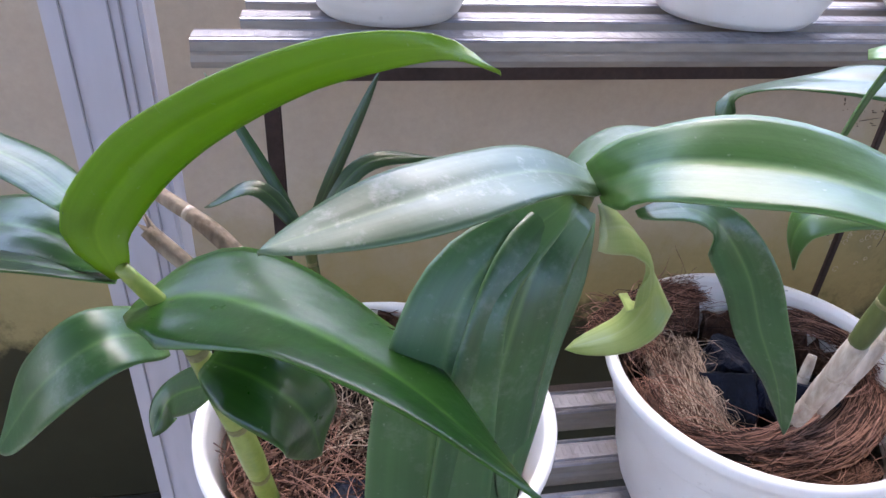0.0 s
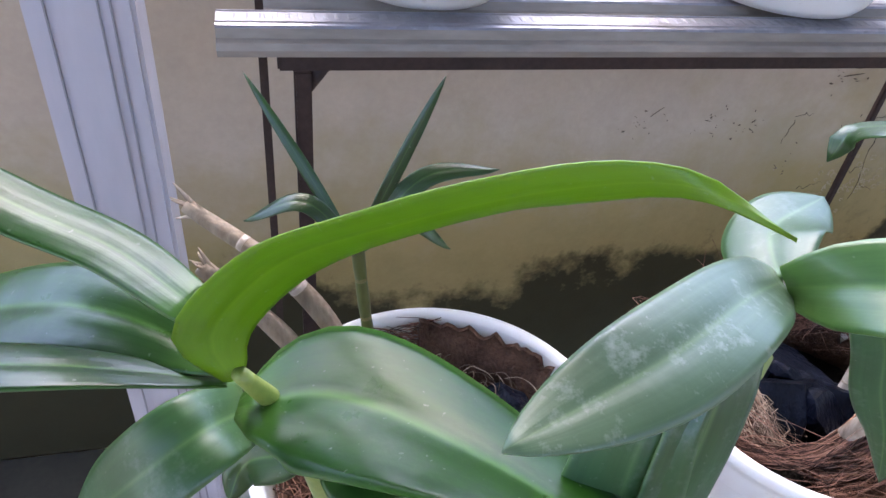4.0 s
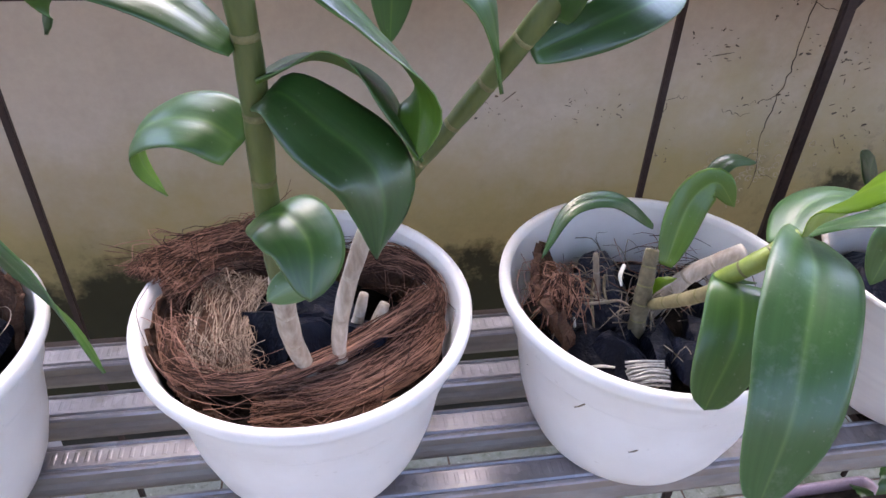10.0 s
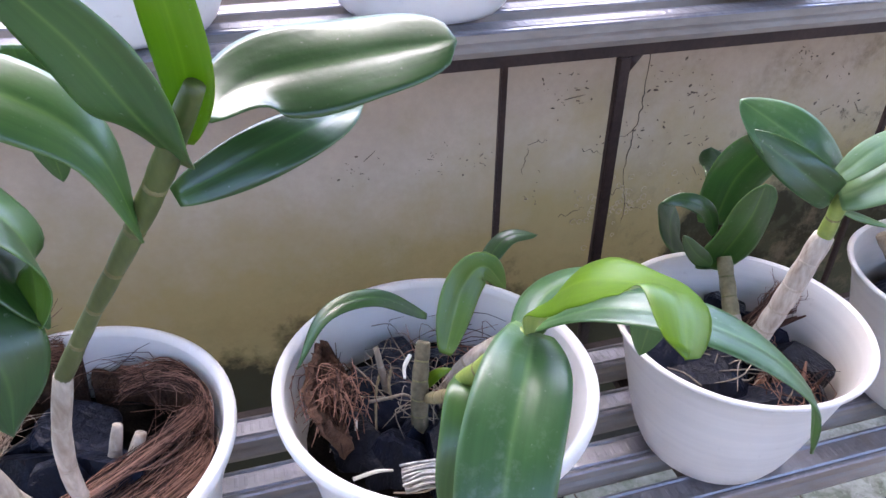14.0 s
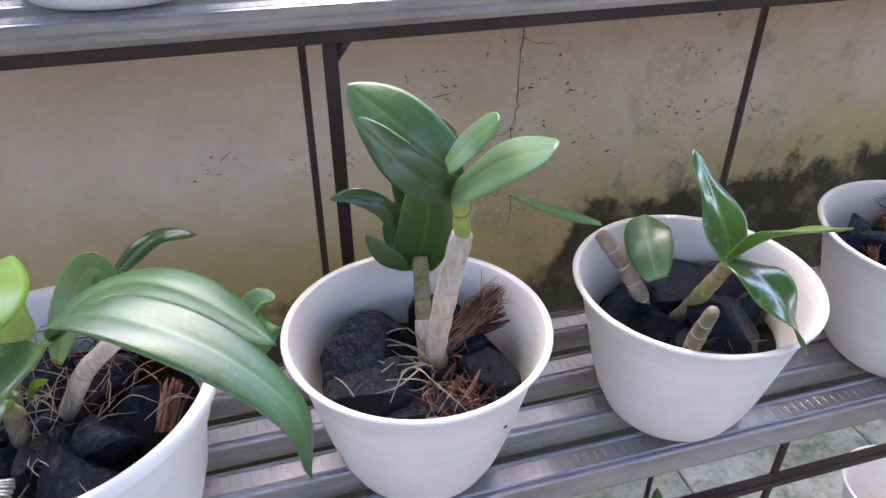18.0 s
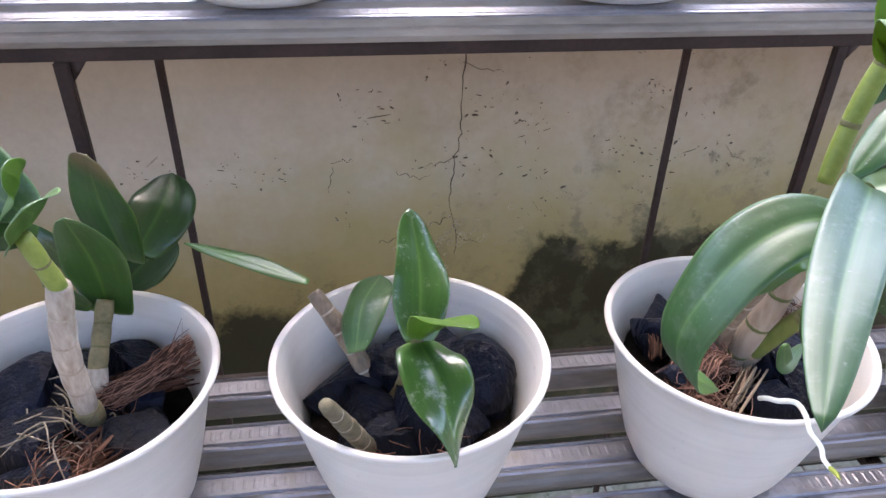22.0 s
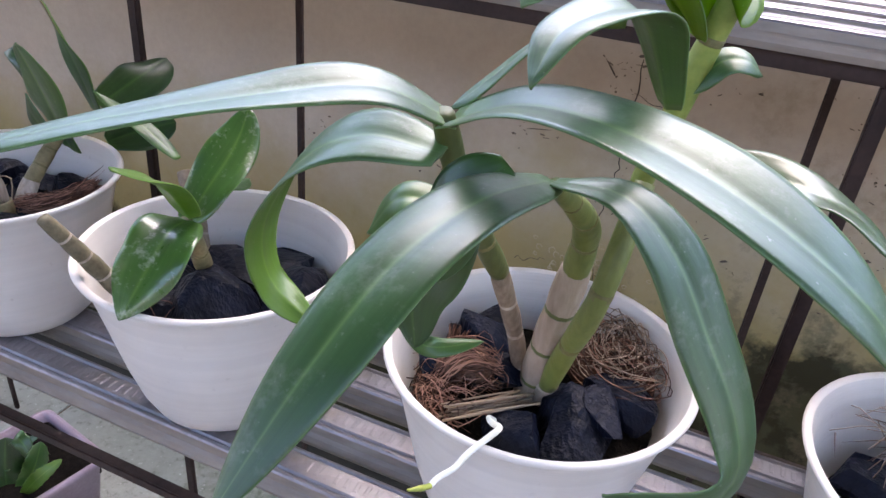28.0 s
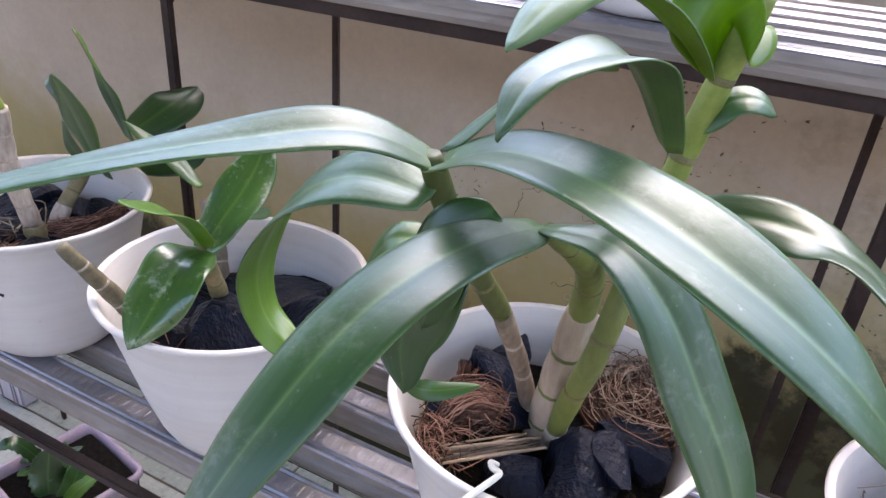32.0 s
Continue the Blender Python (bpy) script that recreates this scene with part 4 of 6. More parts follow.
chip((P6[0] + -0.053, P6[1] + 0.005, 0.102), (0.018, 0.008, 0.007), 1.4, 0.9, 9, "small reddish splinter of coconut husk")
chip((P3[0] + 0.066, P3[1] - 0.006, 0.098), (0.034, 0.012, 0.010), 1.2, 0.6, 6, "small orange splinter of coconut husk")
def strand_band(path, width, height, count, seed, mat, label, fray=0.004, radius=0.00030, name="husk_strip", held=True):
    """A torn strip of coconut husk: many fibres running side by side along path, a few springing loose."""
    rnd = random.Random(seed)
    c = spline(path, 9)
    T = tangents(c)
    pieces = []
    for _ in range(count):
        u, v = rnd.uniform(-0.5, 0.5), rnd.uniform(-0.5, 0.5)
        i0, i1 = (0, 8) if rnd.random() < 0.5 else sorted((rnd.randint(0, 4), rnd.randint(4, 8)))
        loose = fray * (4.0 if rnd.random() < 0.12 else 1.0)
        line = []
        for i in range(i0, max(i1, i0 + 3) + 1):
            i = min(i, 8)
            side = Vector((-T[i].y, T[i].x, 0)).normalized()
            end = abs(i - 4) / 4
            q = c[i] + side * (u * width + rnd.gauss(0, loose * (0.25 + end * 0.5))) + Vector((0, 0, v * height + abs(rnd.gauss(0, loose * 0.4)) * end))
            line.append(V(inside(q, c[4]) if held else q))
        r = radius * rnd.uniform(0.6, 1.7)
        pieces.append(tube_data(line, [r * 0.5, r, r * 0.4], 4, 2 * len(line), close=False))
    # the matted core that the fibres lie on
    vs, fs, m = [], [], 12
    cc = spline(path, 30)
    for i, (p, t) in enumerate(zip(cc, tangents(cc))):
        side = Vector((-t.y, t.x, 0)).normalized()
        thin = min(1.0, 0.25 + 0.12 * min(i, 29 - i))
        for j in range(m):
            a = 2 * math.pi * j / m
            k = 1 + 0.5 * noise.noise(Vector((i * 0.22, j * 1.3, seed)))
            q = p + side * (math.cos(a) * width * 0.46 * thin * k) + Vector((0, 0, math.sin(a) * height * 0.42 * thin * k))
            vs.append(V(inside(q, cc[15]) if held else q))
    for i in range(29):
        for j in range(m):
            fs.append((i * m + j, i * m + (j + 1) % m, (i + 1) * m + (j + 1) % m, (i + 1) * m + j))
    strip = tagged(joined(name, pieces, mat), label, "coconut husk", "husk strips in the pots", "stuff")
    joined("husk_core", [(vs, fs)], COIR, strip)
    return strip


def around(c, pts):
    return [Vector((c[0] + x, c[1] + y, z)) for x, y, z in pts]


husk(P2, 1.55, 3.45, 0.078, 0.092, 0.080, 0.118, "rough brown slab of coconut husk along the pot wall", 1.3)
husk(P2, 0.3, 1.5, 0.078, 0.085, 0.080, 0.101, "rough brown slab of coconut husk along the pot wall", 5.1)
husk(P2, 3.5, 4.4, 0.070, 0.084, 0.080, 0.104, "rough brown slab of coconut husk along the pot wall", 3.3)
strand_band(around(P2, [(-0.078, -0.030, 0.108), (-0.046, -0.048, 0.112), (-0.008, -0.043, 0.114), (0.031, -0.025, 0.116), (0.066, 0.002, 0.116), (0.084, 0.024, 0.112)]), 0.010, 0.006, 240, 41, FIBRE, "long strip of brown husk across the front of the pot", 0.0022)
strand_band(around(P2, [(-0.030, -0.052, 0.100), (0.002, -0.053, 0.102), (0.036, -0.042, 0.104), (0.070, -0.016, 0.104), (0.082, 0.006, 0.102)]), 0.030, 0.010, 528, 42, FIBRE, "sloping mat of brown husk fibre", 0.003, 0.00028)
strand_band(around(P2, [(-0.020, -0.066, 0.098), (0.012, -0.072, 0.100), (0.040, -0.062, 0.100)]), 0.016, 0.006, 144, 43, COIR_CHIP, "reddish crumbs of husk at the rim", 0.003, 0.00028)
strand_band(around(P2, [(-0.098, 0.028, 0.131), (-0.085, 0.047, 0.131), (-0.064, 0.062, 0.131), (-0.035, 0.073, 0.129), (-0.004, 0.078, 0.124)]), 0.018, 0.007, 480, 44, FIBRE, "shaggy husk slab lying on the rim", 0.005, 0.00028, held=False)
strand_band(around(P2, [(-0.086, 0.020, 0.122), (-0.072, 0.044, 0.124), (-0.048, 0.060, 0.122), (-0.020, 0.064, 0.116)]), 0.020, 0.016, 384, 45, FIBRE, "torn husk layers inside the pot", 0.004, 0.00028)
strand_band(around(P2, [(0.028, 0.058, 0.108), (0.052, 0.056, 0.114), (0.074, 0.042, 0.116), (0.086, 0.020, 0.114), (0.080, 0.000, 0.108)]), 0.016, 0.010, 416, 46, FIBRE, "curved husk strip along the pot wall", 0.003, 0.00028)
strand_band(around(P2, [(-0.082, 0.004, 0.112), (-0.080, -0.020, 0.108), (-0.066, -0.040, 0.104)]), 0.020, 0.012, 240, 47, FIBRE, "husk fibres along the pot wall", 0.004, 0.00028)
strand_band(around(P2, [(-0.044, 0.044, 0.112), (-0.050, 0.016, 0.112), (-0.052, -0.012, 0.108), (-0.050, -0.036, 0.100)]), 0.036, 0.010, 480, 48, FIBRE_PALE, "pale matted husk fibre", 0.004, 0.00028)
fibres(60, 1, (*P2, 0.122), 0.012, 0.055, FIBRE, "loose brown coir hairs over the husk", ring=(0.062, 0.094), arc=(1.6, 4.4), lift=0.010, radius=0.00025)
fibres(50, 2, (*P2, 0.108), 0.008, 0.060, FIBRE, "loose brown coir hairs over the husk", ring=(0.060, 0.085), arc=(4.2, 7.9), lift=0.006, radius=0.00025)
husk(P1, 0.45, 1.5, 0.076, 0.089, 0.082, 0.124, "dark brown coconut husk slab against the pot wall", 6.4)
curls(60, 31, (P1[0] + 0.034, P1[1] + 0.036, 0.100), 0.026, 0.010, FIBRE_PALE, "pale dry hairs round the cane")
fibres(90, 32, (P1[0] + 0.016, P1[1] - 0.022, 0.098), 0.012, 0.034, FIBRE_PALE, "pale straw crumbs round the cane", lift=0.012, radius=0.0005)
curls(9, 33, (P1[0] + 0.036, P1[1] - 0.022, 0.104), 0.016, 0.008, ROOT, "white dry roots between charcoal", 0.0007)
husk(P1, 2.6, 5.2, 0.074, 0.086, 0.082, 0.112, "brown coconut husk slab in the pot", 2.2)
fibres(420, 5, (P1[0] - 0.045, P1[1] - 0.035, 0.100), 0.022, 0.060, FIBRE, "loose brown coir hairs in the pot", lift=0.012)
fibres(200, 6, (P1[0] - 0.015, P1[1] + 0.020, 0.100), 0.022, 0.045, FIBRE_PALE, "pale coir hairs and old roots", lift=0.012)
fibres(200, 7, (P1[0] - 0.03, P1[1] + 0.062, 0.110), 0.010, 0.05, FIBRE, "coir hairs by the pot wall", ring=(0.06, 0.088), arc=(0.6, 3.2))
husk(P3, 2.5, 3.5, 0.060, 0.080, 0.080, 0.126, "upright tuft of brown coconut husk", 3.7, 0.010)
fibres(150, 8, (P3[0] - 0.062, P3[1] + 0.006, 0.106), 0.008, 0.036, FIBRE, "coir hairs on the husk tuft", lift=0.018, swirl=1.4)
fibres(60, 9, (P3[0] - 0.005, P3[1] + 0.010, 0.096), 0.028, 0.034, DARK_ROOT, "fine dry roots across the bark", lift=0.014, radius=0.0004)
fibres(30, 10, (P3[0] + 0.030, P3[1] + 0.040, 0.100), 0.018, 0.045, FIBRE, "coir hairs by the stubs", lift=0.012)
strand_band(around(P4, [(0.010, 0.004, 0.092), (0.030, 0.012, 0.096), (0.050, 0.022, 0.104), (0.066, 0.030, 0.112)]), 0.015, 0.012, 260, 51, FIBRE, "sheaf of brown husk fibre leaning on the rim", 0.003, 0.00028)
fibres(45, 12, (P4[0] + 0.010, P4[1] - 0.052, 0.090), 0.010, 0.036, FIBRE, "dry coir strands at the rim", lift=0.010, swirl=0.9)
fibres(26, 13, (P4[0] - 0.01, P4[1] - 0.02, 0.088), 0.018, 0.040, DARK_ROOT, "old roots over the charcoal", lift=0.012, radius=0.0006)
fibres(25, 14, (P5[0], P5[1] - 0.058, 0.090), 0.014, 0.035, FIBRE, "coir crumbs between charcoal", lift=0.004)
strand_band(around(P6, [(-0.052, -0.040, 0.092), (-0.042, -0.030, 0.108), (-0.030, -0.022, 0.112), (-0.018, -0.014, 0.104)]), 0.026, 0.020, 240, 52, FIBRE, "reddish stump of coconut husk among charcoal", 0.003, 0.00030)
mound((P6[0] + 0.041, P6[1] + 0.042, 0.090), 0.036, 0.014, 15, "dark nest of old roots and dry hairs")
curls(150, 15, (P6[0] + 0.041, P6[1] + 0.042, 0.098), 0.030, 0.012, FIBRE_PALE, "nest of dry curling hairs")
curls(120, 25, (P6[0] + 0.041, P6[1] + 0.042, 0.095), 0.034, 0.010, FIBRE, "nest of brown curling hairs")
curls(90, 16, (P6[0] - 0.034, P6[1] - 0.028, 0.104), 0.015, 0.006, FIBRE, "reddish coir tuft")
fibres(90, 46, (P6[0] + -0.038, P6[1] + -0.048, 0.098), 0.010, 0.026, FIBRE, "reddish coir crumbs by the rim", lift=0.008)
straws([(P6[0] + -0.034, P6[1] + -0.061, 0.106), (P6[0] + 0.004, P6[1] + -0.022, 0.104)], 16, 17, "bundle of pale split straws across the pot")
fibres(50, 18, (P7[0] - 0.030, P7[1] + 0.030, 0.092), 0.012, 0.034, FIBRE_PALE, "dry coir strands", lift=0.018)


# ---- plants ----
def plant(at, label):
    return thing("orchid", at, label, "orchid", "orchids on the middle shelf")


# first pot: a low cane leaning out with one bright new leaf
a = plant((-0.19, 0.345, 0.095), "leaning orchid shoot with dark leaves and one bright new leaf")
cane(a, [(-0.185, 0.345, 0.095), (-0.193, 0.318, 0.190), (-0.205, 0.308, 0.250), (-0.218, 0.300, 0.283)], [0.0050, 0.0056, 0.0050, 0.0026], CANE_BRIGHT, rings=4)
leaf(a, [(-0.2199, 0.3029, 0.2774), (-0.2238, 0.3037, 0.2966), (-0.2051, 0.3008, 0.3216), (-0.1789, 0.2867, 0.3427), (-0.1501, 0.2747, 0.3586), (-0.1242, 0.2644, 0.3658), (-0.1126, 0.2437, 0.3665)], 0.0245, [(0.09, -0.82, -0.57), (0.04, -0.93, -0.37), (0.31, -0.93, -0.21), (0.19, -0.91, 0.38)], None, LEAF_BRIGHT, LEAF_BRIGHT, fold=0.26, widest=0.19, blunt=1.17, base=0.28, label="bright yellow-green young leaf")
leaf(a, [(-0.2272, 0.3039, 0.3057), (-0.2504, 0.3305, 0.3062), (-0.2796, 0.3503, 0.3094), (-0.3111, 0.3694, 0.3180), (-0.3452, 0.3880, 0.3299)], 0.0198, [(-0.22, -0.23, 0.95), (0.21, -0.04, 0.98)], None, LEAF_GLOSS, fold=0.21, widest=0.49, blunt=0.73, base=0.59)
leaf(a, [(-0.222, 0.308, 0.280), (-0.255, 0.330, 0.282), (-0.290, 0.350, 0.270), (-0.36, 0.38, 0.235)], 0.033, (0, -0.3, 1), None, LEAF_GLOSS)
leaf(a, [(-0.2220, 0.3039, 0.2750), (-0.2626, 0.3066, 0.2848), (-0.3048, 0.3186, 0.2773), (-0.3480, 0.3391, 0.2531)], 0.0198, [(0.05, 0.30, 0.95), (0.03, -0.17, 0.98)], None, LEAF_GLOSS, fold=0.28, widest=0.40, blunt=0.74, base=0.23)
leaf(a, [(-0.2194, 0.3290, 0.2317), (-0.2338, 0.3093, 0.2457), (-0.2566, 0.3047, 0.2298), (-0.2857, 0.3163, 0.1869)], 0.0321, [(0.09, -0.62, 0.78), (-0.38, -0.47, 0.80), (-0.63, -0.56, 0.54)], None, LEAF_BLUE, fold=0.36, widest=0.40, blunt=0.73, base=0.67)
leaf(a, [(-0.2199, 0.3042, 0.2623), (-0.1941, 0.2991, 0.2712), (-0.1643, 0.2749, 0.2774), (-0.1322, 0.2387, 0.2811), (-0.1054, 0.1945, 0.2827)], 0.0573, [(-0.51, 0.25, 0.82), (0.61, -0.42, 0.67), (0.74, -0.50, 0.44)], None, LEAF_DEEP, fold=0.34, widest=0.18, blunt=0.94, base=0.19, label="broad dark leaf with a pale lower half")
leaf(a, [(-0.194, 0.292, 0.248), (-0.176, 0.278, 0.250), (-0.162, 0.280, 0.230), (-0.158, 0.290, 0.198)], 0.034, [(0.0, -0.35, 1), (0.2, -0.5, 0.9), (0.7, -0.7, 0.3)], None, LEAF_GLOSS, wave=0.15)
leaf(a, [(-0.199, 0.322, 0.210), (-0.222, 0.336, 0.190), (-0.231, 0.330, 0.174)], 0.022, (-0.2, -0.5, 1), None, LEAF_GLOSS)

b = plant((-0.092, 0.352, 0.095), "arching orchid cane with long ribbed leaves and one yellowing leaf")
cane(b, [(-0.106, 0.382, 0.090), (-0.0955, 0.355, 0.158), (-0.0785, 0.334, 0.222)], [0.0085, 0.0078, 0.0066], SHEATH, "sheathed_cane", "papery white sheath on the old cane", 5)
cane(b, [(-0.0785, 0.334, 0.220), (-0.073, 0.316, 0.264), (-0.070, 0.298, 0.295), (-0.071, 0.283, 0.318)], [0.0056, 0.0060, 0.0058, 0.0042], CANE, rings=4)
leaf(b, [(-0.0697, 0.2814, 0.3189), (-0.0956, 0.2641, 0.3316), (-0.1279, 0.2454, 0.3351), (-0.1669, 0.2320, 0.3298)], 0.0269, [(0.18, -0.33, 0.93), (0.09, -0.05, 0.99)], None, LEAF_SHEEN, fold=0.37, widest=0.55, blunt=0.75, base=0.40)
leaf(b, [(-0.0701, 0.2781, 0.3206), (-0.0562, 0.2560, 0.3371), (-0.0287, 0.2354, 0.3417), (-0.0019, 0.2129, 0.3357), (0.0231, 0.1913, 0.3254), (0.0427, 0.1723, 0.3172), (0.0479, 0.1508, 0.3173)], 0.0368, [(0.25, -0.81, 0.53), (0.09, -0.54, 0.84), (0.30, -0.13, 0.95), (0.31, 0.34, 0.89), (0.01, 0.51, 0.86)], None, LEAF_TIP, fold=0.44, widest=0.36, blunt=0.87, base=0.41, label="long pale-striped leaf with a yellow-green tip")
leaf(b, [(-0.0690, 0.2829, 0.3191), (-0.0579, 0.3034, 0.3202), (-0.0275, 0.3196, 0.3191)], 0.0302, [(-0.59, 0.32, 0.74), (-0.27, -0.29, 0.92)], None, LEAF_BLUE, fold=0.27, widest=0.38, blunt=0.67, base=0.36)
leaf(b, [(-0.0770, 0.2779, 0.3150), (-0.1090, 0.2620, 0.2992), (-0.1203, 0.2500, 0.2712), (-0.1232, 0.2436, 0.2327), (-0.1221, 0.2442, 0.1861), (-0.1178, 0.2517, 0.1327)], 0.0418, [(-0.23, -0.75, 0.62), (-0.05, -0.98, 0.17)], None, LEAF_BLUE, fold=0.32, widest=0.58, blunt=0.75, base=0.11)
leaf(b, [(-0.0706, 0.2840, 0.3092), (-0.0896, 0.2648, 0.3031), (-0.1007, 0.2518, 0.2786), (-0.1064, 0.2458, 0.2411), (-0.1077, 0.2468, 0.1947), (-0.1049, 0.2542, 0.1412)], 0.0361, [(0.28, -0.68, 0.68), (0.21, -0.97, 0.14)], None, LEAF_BLUE, fold=0.31, widest=0.54, blunt=0.75, base=0.33)
leaf(b, [(-0.0674, 0.2870, 0.3056), (-0.0755, 0.2761, 0.2878), (-0.0853, 0.2637, 0.2717), (-0.0916, 0.2532, 0.2529), (-0.0955, 0.2474, 0.2319), (-0.0948, 0.2461, 0.2095)], 0.0185, [(0.37, -0.76, 0.53), (0.30, -0.95, 0.10)], None, LEAF_BLUE, fold=0.29, widest=0.40, blunt=0.82, base=0.38)
leaf(b, [(-0.0611, 0.2873, 0.2984), (-0.0388, 0.3114, 0.2826), (-0.0219, 0.3256, 0.2628), (-0.0123, 0.3309, 0.2364), (-0.0152, 0.3394, 0.2093), (-0.0360, 0.3545, 0.1863)], 0.0258, [(-0.13, -0.86, 0.49), (-0.00, -0.38, 0.93), (-0.04, -0.30, 0.95), (0.05, -0.60, 0.80)], None, LEAF_YEL, LEAF_YEL, fold=0.05, widest=0.55, blunt=0.69, base=0.59, label="curled leaf turning yellow")
leaf(b, [(-0.0480, 0.2890, 0.3020), (-0.0250, 0.2960, 0.2990), (-0.0080, 0.2995, 0.2880), (0.0065, 0.2957, 0.2684), (0.0193, 0.2946, 0.2418), (0.0332, 0.2908, 0.2153), (0.0423, 0.2864, 0.1890)], 0.0225, [(-0.25, -0.30, 0.92), (-0.55, -0.32, 0.76), (-0.73, -0.40, 0.55), (-0.97, -0.15, 0.15)], None, LEAF_BLUE, fold=0.28, widest=0.55, blunt=0.72, base=0.20)

c = plant((-0.150, 0.445, 0.110), "small upright orchid keiki with narrow leaves")
cane(c, [(-0.150, 0.445, 0.100), (-0.158, 0.452, 0.150), (-0.164, 0.459, 0.205)], [0.003, 0.0035, 0.0038], CANE, rings=4)
for p, w, u in (((-0.217, 0.504, 0.280), 0.007, (0.3, -1, 0.3)), ((-0.119, 0.475, 0.291), 0.008, (-0.3, -1, 0.3)), ((-0.088, 0.462, 0.243), 0.013, (0, -0.5, 1)), ((-0.222, 0.475, 0.208), 0.012, (0, -0.4, 1)), ((-0.112, 0.455, 0.196), 0.012, (0, -0.4, 1))):
    q = Vector((-0.164, 0.459, 0.205))
    e = Vector(p)
    mid = q.lerp(e, 0.45) + Vector((0, 0, 0.018 if e.z < 0.26 else -0.004))
    leaf(c, [q - Vector((0, 0, 0.01)), mid, e], w, u, None, LEAF, base=0.3, n=20)
tw = thing("dead_cane", (-0.165, 0.400, 0.10), "two dry leafless orchid canes", "dead cane")
cane(tw, [(-0.150, 0.400, 0.10), (-0.176, 0.404, 0.180), (-0.204, 0.412, 0.224), (-0.245, 0.440, 0.244)], [0.0045, 0.005, 0.005, 0.0035], TWIG, "dry_cane", rings=6, ring_mat=SHEATH)
cane(tw, [(-0.160, 0.398, 0.10), (-0.200, 0.396, 0.190), (-0.238, 0.408, 0.234)], [0.0045, 0.005, 0.0042], TWIG, "dry_cane", rings=5, ring_mat=SHEATH)

rnd = random.Random(31)
for tip, d in (((-0.245, 0.440, 0.244), (-0.7, 0.4, 0.25)), ((-0.238, 0.408, 0.234), (-0.6, 0.2, 0.6))):
    for k in range(7):
        e = [d[i] * 0.007 * rnd.uniform(0.4, 1.1) + rnd.gauss(0, 0.003) for i in range(3)]
        s0 = [tip[i] - d[i] * 0.01 + rnd.gauss(0, 0.0016) for i in range(3)]
        tube("splinter", [s0, [tip[i] + e[i] for i in range(3)]], [0.0016, 0.0013, 0.0003], SHEATH_TAN if k % 2 else TWIG, tw, sides=5, n=4)

# second pot: two tall canes
nn = plant((0.118, 0.352, 0.095), "tall orchid with two canes and broad dark leaves")
cane(nn, [(0.1207, 0.3646, 0.0919), (0.1121, 0.3464, 0.1424), (0.1108, 0.3335, 0.1952)], [0.0045, 0.0055, 0.0058], SHEATH, "sheathed_cane", "papery white sheath on the old cane", 4)
cane(nn, [(0.1110, 0.3345, 0.1943), (0.1105, 0.3260, 0.2378), (0.1118, 0.3190, 0.2825), (0.1111, 0.3160, 0.3288), (0.1029, 0.3164, 0.3769)], [0.0054, 0.0054, 0.0054, 0.0053, 0.0050], CANE, rings=6)
cane(nn, [(0.1368, 0.3702, 0.0877), (0.1357, 0.3583, 0.1275), (0.1412, 0.3510, 0.1687), (0.1531, 0.3482, 0.2112)], [0.0038, 0.0046, 0.0044], SHEATH, "sheathed_cane", "papery white sheath on the old cane", 4)
cane(nn, [(0.1529, 0.3482, 0.2100), (0.1724, 0.3413, 0.2430), (0.1937, 0.3332, 0.2766), (0.2149, 0.3235, 0.3122), (0.2347, 0.3105, 0.3503)], [0.0042, 0.0036, 0.0042, 0.0050, 0.0038], CANE, rings=7)
cane(nn, [(0.140, 0.385, 0.085), (0.152, 0.398, 0.128)], [0.0042, 0.0042, 0.0030], SHEATH, "stub", "short dry stub of an old cane", 3)
cane(nn, [(0.146, 0.380, 0.085), (0.164, 0.392, 0.124)], [0.0046, 0.0048, 0.0034], SHEATH, "stub", "short dry stub of an old cane", 3)
leaf(nn, [(0.1050, 0.3165, 0.2740), (0.0930, 0.3230, 0.2805), (0.0760, 0.3330, 0.2775), (0.0610, 0.3400, 0.2670), (0.0595, 0.3420, 0.2530), (0.0668, 0.3436, 0.2362)], 0.0300, [(-0.15, -0.40, 0.90), (-0.25, -0.35, 0.90), (-0.75, -0.05, 0.60), (-0.95, 0.15, 0.10), (-0.90, 0.10, -0.30)], None, LEAF_MID, LEAF_YOUNG, fold=0.25, widest=0.22, blunt=0.95, base=0.75)
leaf(nn, [(0.1128, 0.3141, 0.2908), (0.1219, 0.3078, 0.2980), (0.1366, 0.3011, 0.2878), (0.1527, 0.2952, 0.2742), (0.1568, 0.2897, 0.2581), (0.1532, 0.2861, 0.2388)], 0.0386, [(0.13, -0.19, 0.97), (0.20, -0.53, 0.82), (0.44, -0.64, 0.62), (0.75, -0.57, 0.33)], None, LEAF, fold=0.26, widest=0.52, blunt=0.94, base=0.20, label="broad glossy dark leaf")
leaf(nn, [(0.1134, 0.3131, 0.3002), (0.1351, 0.3217, 0.3057), (0.1562, 0.3168, 0.2962), (0.1722, 0.2998, 0.2724)], 0.0378, [(0.20, 0.47, 0.86), (0.86, -0.08, 0.50)], None, LEAF, fold=0.39, widest=0.48, blunt=0.76, base=0.44)
leaf(nn, [(0.1075, 0.3190, 0.2390), (0.1190, 0.3075, 0.2460), (0.1280, 0.2945, 0.2400), (0.1270, 0.2800, 0.2245)], 0.0350, [(0.10, -0.30, 0.95), (0.28, -0.35, 0.89), (0.42, -0.75, 0.50)], None, LEAF_MID, fold=0.22, widest=0.42, blunt=0.72, base=0.45)
